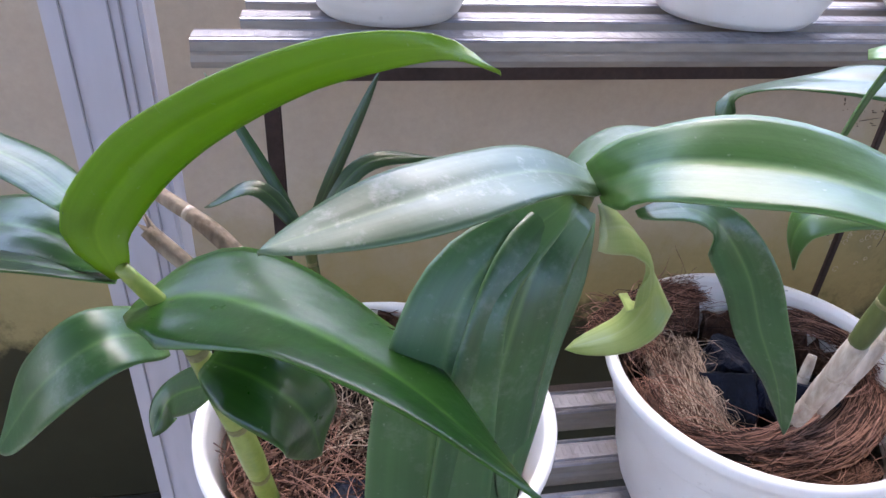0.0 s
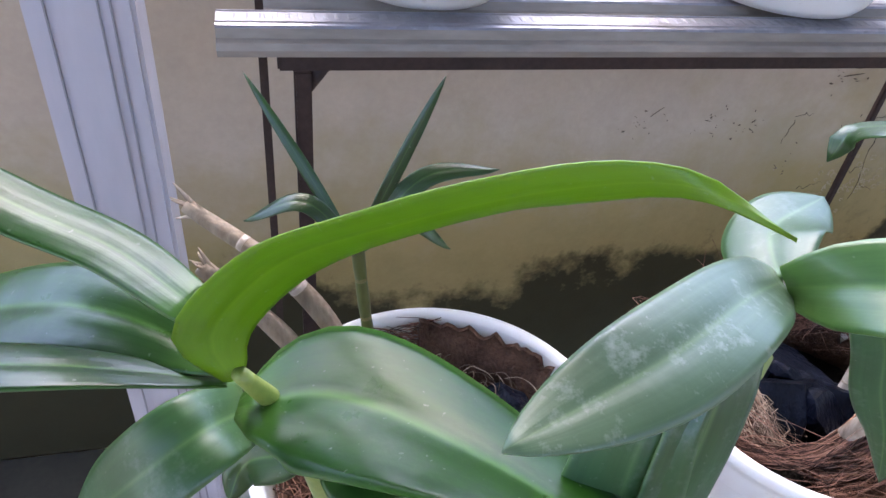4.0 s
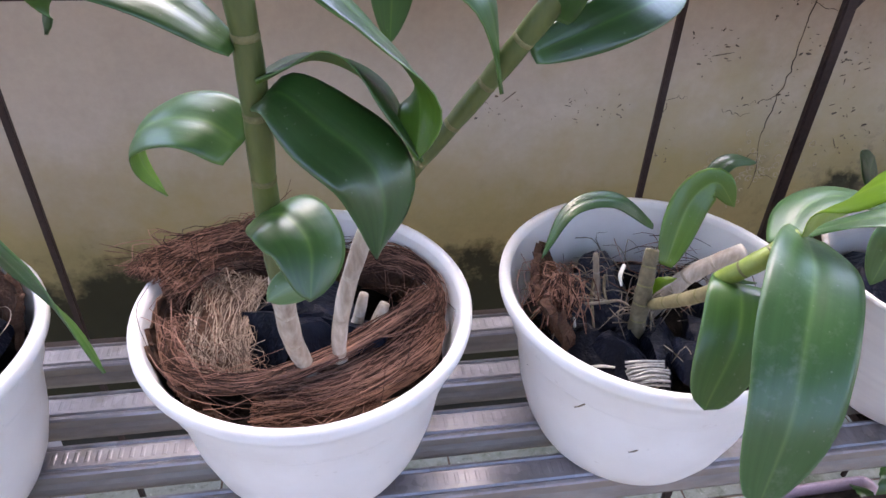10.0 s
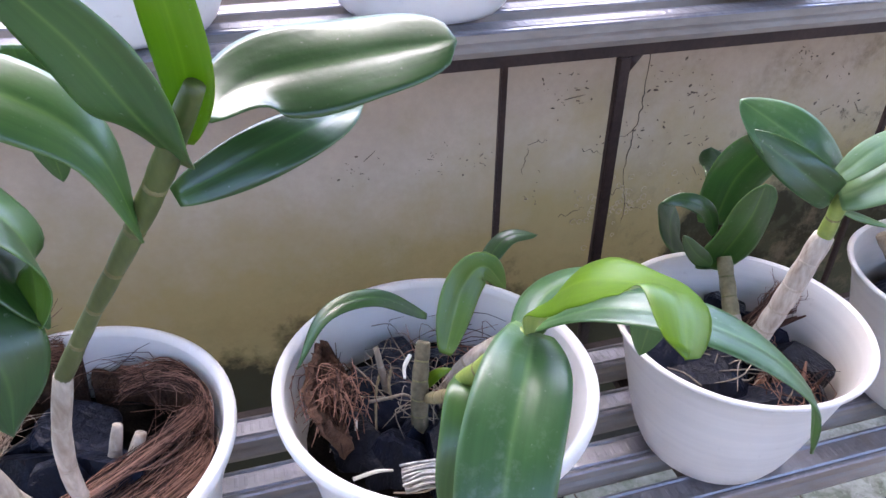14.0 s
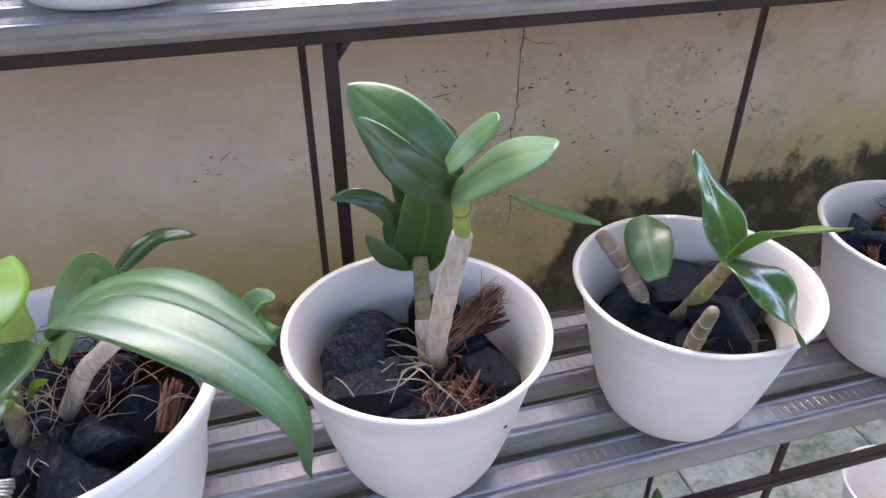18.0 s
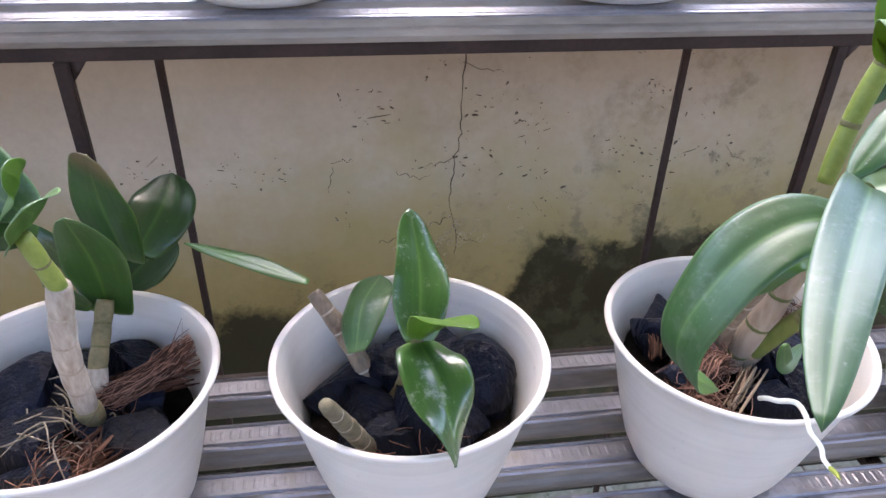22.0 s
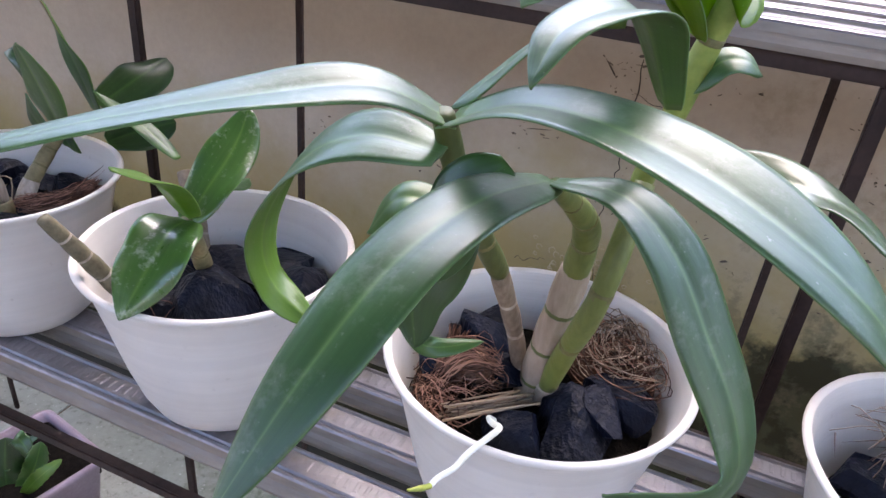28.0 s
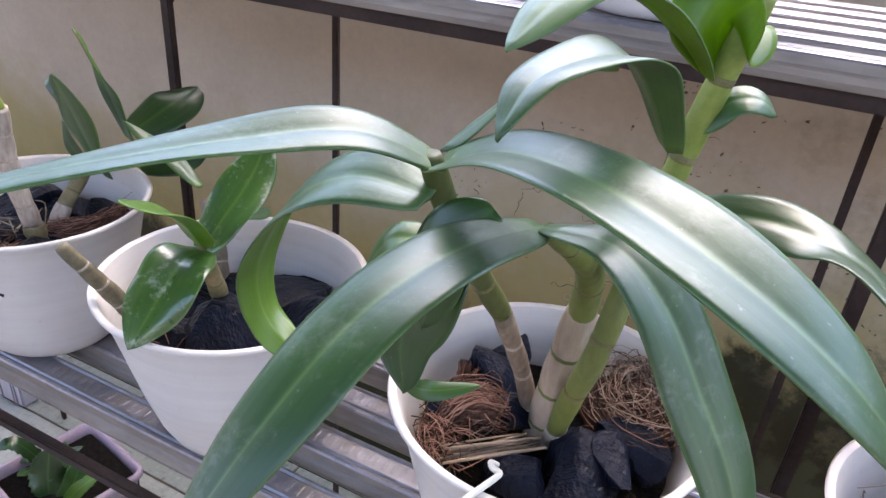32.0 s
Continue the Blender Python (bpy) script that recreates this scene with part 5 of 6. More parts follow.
leaf(nn, [(0.1285, 0.2980, 0.2215), (0.1190, 0.2965, 0.2195), (0.1090, 0.2943, 0.2145)], 0.0150, (0, -0.9, 0.6), None, LEAF_PALE, n=14, fold=0.1, base=0.6)
leaf(nn, [(0.108, 0.314, 0.312), (0.080, 0.322, 0.330), (0.048, 0.342, 0.330), (0.032, 0.372, 0.314), (0.026, 0.375, 0.297)], 0.030, (0, -0.2, 1), None, LEAF, widest=0.45)
leaf(nn, [(0.100, 0.300, 0.385), (0.060, 0.296, 0.385), (0.030, 0.296, 0.345), (0.013, 0.288, 0.306)], 0.025, (0.70, -0.66, 0.25), (0.74, -0.67, 0.10), LEAF_MID, widest=0.6)
leaf(nn, [(0.1098, 0.3215, 0.3309), (0.1340, 0.3341, 0.3296), (0.1560, 0.3250, 0.3140), (0.1720, 0.3085, 0.2980), (0.1700, 0.2990, 0.2735)], 0.0345, [(-0.45, -0.30, 0.80), (-0.03, 0.12, 0.99), (0.40, 0.42, 0.80), (0.60, 0.78, 0.20)], None, LEAF_MID, LEAF_YOUNG, fold=0.20, widest=0.55, blunt=0.80, base=0.30)
leaf(nn, [(0.0937, 0.3786, 0.3288), (0.1239, 0.3559, 0.3414), (0.1513, 0.3396, 0.3491), (0.1768, 0.3295, 0.3440), (0.1973, 0.3243, 0.3260), (0.2054, 0.3185, 0.2903)], 0.0337, [(-0.06, -0.18, 0.98), (0.25, -0.35, 0.90), (0.52, -0.70, 0.50), (0.94, -0.12, 0.32)], None, LEAF_MID, fold=0.29, widest=0.42, blunt=0.87, base=0.34)
leaf(nn, [(0.225, 0.322, 0.318), (0.216, 0.302, 0.346), (0.204, 0.300, 0.370), (0.185, 0.30, 0.395)], 0.028, (-0.5, -0.8, 0.4), None, LEAF_MID, widest=0.5)
leaf(nn, [(0.2337, 0.3329, 0.3289), (0.2536, 0.3521, 0.3349), (0.2882, 0.3550, 0.3390), (0.3325, 0.3447, 0.3465)], 0.0480, [(-0.33, -0.53, 0.78), (0.10, -0.50, 0.86)], None, LEAF, fold=0.33, widest=0.50, blunt=0.43, base=0.16)
leaf(nn, [(0.2187, 0.3281, 0.3021), (0.2540, 0.3370, 0.3127), (0.2810, 0.3561, 0.3147), (0.2987, 0.3844, 0.3089)], 0.0232, [(-0.28, -0.84, 0.47), (-0.56, -0.72, 0.41)], None, LEAF, fold=0.29, widest=0.42, blunt=0.58, base=0.36)
leaf(nn, [(0.226, 0.332, 0.322), (0.232, 0.316, 0.350), (0.230, 0.308, 0.385), (0.225, 0.31, 0.42)], 0.019, (-0.2, -1, 0.2), None, LEAF_BRIGHT, LEAF_BRIGHT, widest=0.4, label="bright green upright leaf")
leaf(nn, [(0.170, 0.372, 0.350), (0.169, 0.380, 0.320), (0.168, 0.387, 0.286)], 0.022, (0, -1, 0.2), None, LEAF_MID, widest=0.4)

# third pot: a creeping shoot
qq = plant((0.322, 0.370, 0.095), "creeping orchid shoot with hanging ribbed leaves")
cane(qq, [(0.322, 0.375, 0.085), (0.324, 0.382, 0.125), (0.330, 0.395, 0.150)], [0.0052, 0.0056, 0.0044], CANE_MOSSY, "old_cane", "mossy brown stump of an old cane", 6)
tube("root", [(0.2945, 0.3980, 0.1060), (0.3064, 0.3959, 0.1080), (0.3172, 0.3962, 0.1080), (0.3248, 0.3926, 0.1040)], [0.0011, 0.0011, 0.00066], DARK_ROOT, qq, "", 7)
tube("root", [(0.3091, 0.4232, 0.1120), (0.3010, 0.4046, 0.1080), (0.2976, 0.3902, 0.1030), (0.2951, 0.3764, 0.0980)], [0.0011, 0.0011, 0.00066], CANE_MOSSY, qq, "", 7)
tube("root", [(0.3144, 0.4186, 0.1120), (0.3096, 0.4064, 0.1100), (0.3091, 0.3959, 0.1060)], [0.0012, 0.0012, 0.00072], CANE_MOSSY, qq, "", 7)
tube("root", [(0.2851, 0.3901, 0.1020), (0.2835, 0.3787, 0.1000), (0.2882, 0.3715, 0.0980)], [0.0009, 0.0009, 0.00054], ROOT, qq, "", 7)
tube("root", [(0.3270, 0.4199, 0.1180), (0.3212, 0.4112, 0.1170), (0.3195, 0.4031, 0.1150)], [0.0015, 0.0015, 0.0009], ROOT, qq, "", 7)
tube("root", [(0.2906, 0.4277, 0.1120), (0.2984, 0.4122, 0.1100), (0.3049, 0.3977, 0.1080)], [0.0006, 0.0006, 0.00036], DARK_ROOT, qq, "", 7)
tube("root", [(0.2759, 0.3518, 0.0940), (0.2893, 0.3512, 0.0970), (0.2997, 0.3500, 0.0960)], [0.0012, 0.0012, 0.00072], ROOT, qq, "", 7)
tube("root", [(0.2964, 0.3362, 0.0940), (0.3137, 0.3309, 0.0960), (0.3257, 0.3346, 0.0970), (0.3312, 0.3453, 0.0970)], [0.0006, 0.0006, 0.00036], DARK_ROOT, qq, "", 7)
cane(qq, [(0.340, 0.400, 0.090), (0.360, 0.396, 0.125), (0.384, 0.384, 0.153)], [0.0055, 0.0058, 0.005], SHEATH, "stub", "whitish dry stub of an old cane", 4)
cane(qq, [(0.310, 0.410, 0.090), (0.305, 0.420, 0.130)], [0.0026, 0.0024, 0.0018], TWIG, "stub", "thin dry stub of an old cane", 3)
cane(qq, [(0.3280, 0.3759, 0.1211), (0.3350, 0.3501, 0.1479), (0.3442, 0.3270, 0.1764)], [0.0036, 0.0042, 0.0048], CANE_OLD, "old_cane", "dry olive lower length of the shoot", 5)
cane(qq, [(0.333, 0.329, 0.178), (0.343, 0.320, 0.195), (0.362, 0.320, 0.211)], [0.0048, 0.0052, 0.0042], CANE_BRIGHT, rings=3)
leaf(qq, [(0.3664, 0.3213, 0.2087), (0.3489, 0.2886, 0.2141), (0.3315, 0.2598, 0.2031), (0.3189, 0.2361, 0.1780), (0.3089, 0.2228, 0.1397)], 0.0459, [(-0.07, -0.63, 0.77), (-0.27, -0.59, 0.76), (-0.05, -0.90, 0.43)], None, LEAF_BLUE, fold=0.40, widest=0.35, blunt=0.47, base=0.48, label="broad hanging leaf with pale stripes")
leaf(qq, [(0.3447, 0.3361, 0.1711), (0.3374, 0.3154, 0.1808), (0.3297, 0.2963, 0.1660), (0.3168, 0.2847, 0.1304)], 0.0373, [(-0.27, -0.79, 0.55), (-0.33, -0.92, 0.20)], None, LEAF_MID, fold=0.31, widest=0.46, blunt=0.48, base=0.30)
leaf(qq, [(0.3663, 0.3230, 0.2067), (0.3657, 0.3060, 0.2390), (0.3710, 0.2881, 0.2619), (0.3799, 0.2672, 0.2737), (0.3845, 0.2473, 0.2818), (0.3727, 0.2213, 0.2773)], 0.0320, [(-0.12, -0.31, 0.94), (0.03, -0.42, 0.91), (0.03, -0.55, 0.84), (0.37, -0.38, 0.85), (0.48, -0.21, 0.85)], None, LEAF_BRIGHT, LEAF_YEL, fold=0.21, widest=0.68, blunt=0.51, base=0.27, label="bright yellow-green young leaf")
leaf(qq, [(0.3741, 0.3368, 0.1981), (0.3949, 0.3100, 0.2256), (0.4239, 0.2869, 0.2316), (0.4543, 0.2678, 0.2207), (0.4752, 0.2526, 0.1993), (0.4766, 0.2447, 0.1724)], 0.0310, [(0.01, -0.12, 0.99), (0.11, -0.09, 0.99), (0.40, -0.13, 0.91), (0.76, -0.30, 0.58)], None, LEAF_BLUE, fold=0.34, widest=0.51, blunt=0.70, base=0.33, label="arching silvery leaf")
leaf(qq, [(0.3678, 0.3349, 0.1943), (0.3869, 0.3517, 0.2058), (0.4111, 0.3545, 0.2084), (0.4391, 0.3443, 0.1991), (0.4706, 0.3227, 0.1800)], 0.0388, [(-0.34, 0.32, 0.89), (0.42, -0.04, 0.91)], None, LEAF_BLUE, fold=0.27, widest=0.47, blunt=0.73, base=0.50)
leaf(qq, [(0.3366, 0.4133, 0.1536), (0.3047, 0.4084, 0.1786), (0.2743, 0.3979, 0.1805), (0.2538, 0.3797, 0.1604)], 0.0117, [(-0.17, -0.47, 0.87), (-0.78, -0.42, 0.46)], None, LEAF, fold=0.32, widest=0.47, blunt=0.78, base=0.36)
leaf(qq, [(0.346, 0.402, 0.130), (0.362, 0.420, 0.165), (0.376, 0.420, 0.180), (0.388, 0.412, 0.166)], 0.026, (-0.6, -0.7, 0.4), (-0.2, -0.9, 0.4), LEAF_YOUNG, LEAF_PALE, widest=0.45, fold=0.5, label="folded leaf with a torn white edge")
leaf(qq, [(0.380, 0.440, 0.160), (0.405, 0.458, 0.172), (0.430, 0.462, 0.168)], 0.014, (0, -0.4, 1), None, LEAF)
leaf(qq, [(0.4621, 0.3447, 0.1862), (0.4629, 0.3601, 0.1708), (0.4550, 0.3561, 0.1419)], 0.0276, [(-0.21, -0.61, 0.77), (-0.27, -0.69, 0.67)], None, LEAF_MID, fold=0.27, widest=0.34, blunt=0.82, base=0.26)
leaf(qq, [(0.328, 0.392, 0.115), (0.336, 0.386, 0.130), (0.345, 0.384, 0.134)], 0.008, (0, -0.5, 1), None, LEAF_BRIGHT, n=12)

# fourth pot
rr4 = plant((0.569, 0.380, 0.085), "stout orchid with thick oval leaves")
cane(rr4, [(0.569, 0.386, 0.075), (0.568, 0.384, 0.100)], [0.0085, 0.0082], CANE_OLD, "cane", "", 2)
cane(rr4, [(0.568, 0.384, 0.100), (0.572, 0.374, 0.150), (0.581, 0.370, 0.198)], [0.0068, 0.0072, 0.0066], SHEATH, "sheathed_cane", "papery white sheath round the cane", 5)
cane(rr4, [(0.581, 0.370, 0.196), (0.576, 0.362, 0.232)], [0.005, 0.0045], CANE_BRIGHT, "cane", "", 2)
cane(rr4, [(0.566, 0.394, 0.080), (0.568, 0.412, 0.106)], [0.0066, 0.0068], SHEATH, "sheathed_cane", "papery white sheath round the cane", 2)
cane(rr4, [(0.568, 0.411, 0.105), (0.573, 0.440, 0.138)], [0.006, 0.0056], CANE_OLD, "cane", "", 3)
leaf(rr4, [(0.5767, 0.3717, 0.2369), (0.5534, 0.3791, 0.2583), (0.5280, 0.4110, 0.2767)], 0.0375, [(-0.26, -0.69, 0.68), (-0.18, -0.80, 0.58)], None, LEAF_BLUE, fold=0.17, widest=0.44, blunt=0.72, base=0.54, label="thick oval blue-green leaf")
leaf(rr4, [(0.5779, 0.3723, 0.2274), (0.5615, 0.3579, 0.2364), (0.5447, 0.3676, 0.2490), (0.5279, 0.3988, 0.2626)], 0.0237, [(-0.41, -0.86, 0.29), (-0.54, -0.84, 0.06)], None, LEAF, fold=0.31, widest=0.50, blunt=0.74, base=0.37)
leaf(rr4, [(0.5723, 0.3613, 0.2306), (0.5929, 0.3400, 0.2555), (0.6052, 0.3100, 0.2737)], 0.0315, [(-0.24, -0.27, 0.93), (-0.23, -0.49, 0.84)], None, LEAF_PALE, fold=0.16, widest=0.49, blunt=0.49, base=0.56)
leaf(rr4, [(0.5699, 0.3642, 0.2433), (0.5842, 0.3571, 0.2631), (0.5885, 0.3386, 0.2779)], 0.0183, [(-0.81, -0.20, 0.54), (-0.80, -0.26, 0.54)], None, LEAF_PALE, LEAF_YOUNG, fold=0.29, widest=0.50, blunt=0.52, base=0.59)
leaf(rr4, [(0.582, 0.470, 0.148), (0.580, 0.456, 0.196), (0.588, 0.431, 0.242)], 0.043, (-0.35, -1, 0.2), None, LEAF_BROWN, widest=0.5, blunt=0.5, base=0.6, fold=0.3, label="broad leaf with a nibbled brown tip")
leaf(rr4, [(0.590, 0.466, 0.156), (0.604, 0.495, 0.174), (0.607, 0.525, 0.184)], 0.042, (0.1, -1, 0.5), None, LEAF, widest=0.5, blunt=0.5, base=0.5, fold=0.12)
leaf(rr4, [(0.571, 0.448, 0.122), (0.576, 0.430, 0.172), (0.572, 0.419, 0.210)], 0.040, (-0.1, -1, 0.2), None, LEAF_MID, widest=0.45, blunt=0.55, base=0.7, wave=0.1)
leaf(rr4, [(0.565, 0.490, 0.112), (0.580, 0.520, 0.118), (0.596, 0.540, 0.122)], 0.038, (0.2, -1, 0.5), None, LEAF, widest=0.5, blunt=0.55)
leaf(rr4, [(0.563, 0.440, 0.132), (0.547, 0.440, 0.146), (0.537, 0.445, 0.160)], 0.014, (-0.4, -1, 0.5), None, LEAF)
leaf(rr4, [(0.559, 0.440, 0.160), (0.549, 0.441, 0.181), (0.531, 0.445, 0.190), (0.516, 0.450, 0.187)], 0.014, (-0.2, -0.8, 0.7), None, LEAF)

# fifth pot
s5 = plant((0.750, 0.390, 0.085), "small orchid with glossy upright and drooping leaves")
cane(s5, [(0.740, 0.400, 0.080), (0.724, 0.415, 0.112), (0.704, 0.428, 0.142)], [0.006, 0.0066, 0.005], TWIG, "old_cane", "", 5, SHEATH)
leaf(s5, [(0.7018, 0.4260, 0.1517), (0.6648, 0.4333, 0.1655), (0.6313, 0.4265, 0.1852)], 0.0139, [(0.19, -0.17, 0.97), (0.21, -0.15, 0.97)], None, LEAF_MID, fold=0.30, widest=0.50, blunt=0.90, base=0.37)
leaf(s5, [(0.7290, 0.3873, 0.1246), (0.7349, 0.4148, 0.1395), (0.7483, 0.4435, 0.1417)], 0.0342, [(-0.56, -0.82, 0.15), (-0.44, -0.88, 0.16)], None, LEAF_BLUE, fold=0.10, widest=0.55, blunt=0.50, base=0.39)
cane(s5, [(0.752, 0.392, 0.078), (0.758, 0.382, 0.100), (0.765, 0.362, 0.150)], [0.005, 0.0060, 0.005], CANE_OLD, rings=5)
leaf(s5, [(0.7646, 0.3633, 0.1484), (0.7674, 0.3783, 0.1639), (0.7689, 0.3949, 0.1764), (0.7679, 0.4108, 0.1887), (0.7654, 0.4245, 0.2024)], 0.0354, [(-0.15, -0.92, 0.38), (0.22, -0.92, 0.33), (0.55, -0.80, 0.22)], None, LEAF_WET, fold=0.41, widest=0.37, blunt=0.62, base=0.44, wave=0.15)
leaf(s5, [(0.7646, 0.3635, 0.1489), (0.7680, 0.3451, 0.1516), (0.7726, 0.3274, 0.1464), (0.7753, 0.3102, 0.1360), (0.7763, 0.2932, 0.1233)], 0.0408, [(0.11, -0.59, 0.80), (0.34, -0.77, 0.54), (0.81, -0.59, 0.04)], None, LEAF_WET, fold=0.33, widest=0.35, blunt=0.77, base=0.40, wave=0.15)
leaf(s5, [(0.7655, 0.3645, 0.1498), (0.7725, 0.3393, 0.1821), (0.7814, 0.2983, 0.2091)], 0.0314, [(0.12, -0.34, 0.93), (0.22, -0.30, 0.93)], None, LEAF_YOUNG, LEAF_YOUNG, fold=0.50, widest=0.51, blunt=0.75, base=0.34)
cane(s5, [(0.734, 0.345, 0.085), (0.724, 0.330, 0.118), (0.713, 0.309, 0.159)], [0.0056, 0.0055, 0.0040], CANE_MOSSY, "stub", "dry olive stub of an old cane", 5, SHEATH)

# sixth pot: sprawling plant
t6 = plant((0.978, 0.385, 0.085), "sprawling orchid with long strap-shaped silvery leaves")
cane(t6, [(0.975, 0.395, 0.078), (0.968, 0.380, 0.130), (0.961, 0.352, 0.184)], [0.0050, 0.0048, 0.0050], TWIG, "old_cane", "", 4, SHEATH)
cane(t6, [(0.978, 0.390, 0.078), (0.987, 0.376, 0.140), (0.994, 0.370, 0.186)], [0.0085, 0.0088, 0.0080], SHEATH_TAN, "sheathed_cane", "papery tan sheath round the cane", 4, CANE)
cane(t6, [(0.994, 0.370, 0.184), (0.997, 0.352, 0.218), (0.989, 0.310, 0.251)], [0.0070, 0.0060, 0.0034], CANE_OLIVE, rings=4)
cane(t6, [(0.984, 0.389, 0.080), (0.9905, 0.3795, 0.108)], [0.0060, 0.0066], SHEATH_TAN, "sheathed_cane", "papery tan sheath round the cane", 2)
cane(t6, [(0.985, 0.388, 0.080), (0.9905, 0.3785, 0.106)], [0.0058, 0.0062], SHEATH_TAN, "sheathed_cane", "dry brown foot of the cane", 2)
cane(t6, [(0.9900, 0.3795, 0.104), (0.998, 0.365, 0.140), (1.011, 0.338, 0.194), (1.016, 0.360, 0.240)], [0.0056, 0.0060, 0.0056, 0.0046], CANE_OLIVE, rings=3)
cane(t6, [(0.962, 0.350, 0.184), (0.952, 0.318, 0.232), (0.949, 0.293, 0.274)], [0.0052, 0.0056, 0.0045], CANE, rings=4)
cane(t6, [(1.0112, 0.3933, 0.2236), (1.0179, 0.3975, 0.2588), (1.0252, 0.3969, 0.2942), (1.0335, 0.3925, 0.3295)], [0.0055, 0.0060, 0.0060, 0.005], CANE_BRIGHT, rings=3)
leaf(t6, [(0.9507, 0.2974, 0.2707), (0.9319, 0.2726, 0.2852), (0.9059, 0.2428, 0.2842), (0.8773, 0.2076, 0.2795), (0.8498, 0.1687, 0.2720)], 0.0261, [(-0.03, -0.51, 0.86), (-0.26, -0.39, 0.89), (-0.39, -0.32, 0.86)], None, LEAF_BLUE, fold=0.40, widest=0.33, blunt=0.65, base=0.40, label="long strap leaf with a silvery sheen")
leaf(t6, [(0.9509, 0.2966, 0.2708), (0.9808, 0.2808, 0.2870), (1.0144, 0.2608, 0.2921), (1.0489, 0.2450, 0.2864), (1.0810, 0.2409, 0.2689), (1.1072, 0.2504, 0.2383)], 0.0358, [(-0.07, -0.28, 0.96), (0.11, -0.24, 0.96), (0.30, -0.19, 0.94), (0.45, -0.29, 0.84)], None, LEAF_BLUE, fold=0.47, widest=0.41, blunt=0.78, base=0.48, label="long strap leaf with a silvery sheen")
leaf(t6, [(0.9882, 0.3042, 0.2546), (0.9778, 0.2613, 0.2618), (0.9682, 0.2237, 0.2570), (0.9600, 0.1915, 0.2381), (0.9508, 0.1613, 0.2091)], 0.0299, [(-0.02, -0.41, 0.91), (-0.17, -0.54, 0.83), (-0.21, -0.66, 0.72)], None, LEAF_BLUE, fold=0.29, widest=0.42, blunt=0.73, base=0.41, label="broad strap leaf hanging forward")
leaf(t6, [(0.9908, 0.3001, 0.2563), (1.0148, 0.2955, 0.2590), (1.0349, 0.2903, 0.2461), (1.0521, 0.2858, 0.2222), (1.0680, 0.2822, 0.1972), (1.0743, 0.2757, 0.1776), (1.0636, 0.2632, 0.1696), (1.0350, 0.2468, 0.1767)], 0.0285, [(0.32, -0.06, 0.95), (0.52, -0.37, 0.77), (0.74, -0.47, 0.47), (0.83, -0.56, 0.05), (0.83, -0.48, -0.27)], None, LEAF_BLUE, fold=0.31, widest=0.36, blunt=0.76, base=0.35)
leaf(t6, [(0.9511, 0.2905, 0.2604), (0.9223, 0.2906, 0.2609), (0.8999, 0.2883, 0.2501), (0.8838, 0.2855, 0.2301), (0.8754, 0.2847, 0.2073), (0.8810, 0.2841, 0.1864), (0.9040, 0.2863, 0.1690)], 0.0377, [(-0.11, -0.15, 0.98), (-0.30, -0.30, 0.91), (-0.57, -0.26, 0.78), (-0.85, -0.17, 0.50), (-0.98, -0.12, 0.15), (-0.88, 0.42, -0.21)], None, LEAF_BLUE, LEAF_YOUNG, fold=0.31, widest=0.40, blunt=0.83, base=0.48)
leaf(t6, [(0.9354, 0.2913, 0.1910), (0.9481, 0.3001, 0.1686), (0.9684, 0.3175, 0.1668)], 0.0095, [(-0.35, -0.90, 0.27), (-0.10, -0.63, 0.77)], None, LEAF_MID, fold=0.30, widest=0.46, blunt=0.75, base=0.35)
leaf(t6, [(0.950, 0.312, 0.228), (0.930, 0.305, 0.232), (0.916, 0.304, 0.212)], 0.020, (0, -0.4, 1), (-0.6, -0.5, 0.6), LEAF_MID)
leaf(t6, [(0.9657, 0.2954, 0.2429), (0.9492, 0.2823, 0.2112), (0.9532, 0.2761, 0.1854)], 0.0343, [(-0.41, -0.88, 0.25), (-0.15, -0.96, 0.22)], None, LEAF, fold=0.29, widest=0.44, blunt=0.74, base=0.15)
leaf(t6, [(0.975, 0.292, 0.262), (0.964, 0.280, 0.250), (0.962, 0.270, 0.222)], 0.026, (-0.2, -1, 0.2), None, LEAF, widest=0.45)
leaf(t6, [(1.0000, 0.3231, 0.3082), (0.9856, 0.3194, 0.3067), (0.9730, 0.3143, 0.2984), (0.9609, 0.3091, 0.2862), (0.9478, 0.3036, 0.2728)], 0.0197, [(0.17, 0.54, 0.82), (-0.09, 0.20, 0.97), (-0.29, -0.10, 0.95), (-0.43, -0.39, 0.82)], None, LEAF_BLUE, fold=0.31, widest=0.54, blunt=0.73, base=0.35)
leaf(t6, [(1.0181, 0.3469, 0.2767), (1.0119, 0.3297, 0.2989), (1.0078, 0.3084, 0.3137), (1.0021, 0.2841, 0.3185), (0.9932, 0.2618, 0.3146), (0.9913, 0.2446, 0.3033)], 0.0281, [(0.45, 0.73, 0.52), (0.30, 0.49, 0.82), (0.22, 0.15, 0.96), (-0.09, -0.07, 0.99), (-0.37, -0.16, 0.91)], None, LEAF_BLUE, LEAF_MID, fold=0.57, widest=0.50, blunt=0.85, base=0.45, label="leaf arching over on itself")

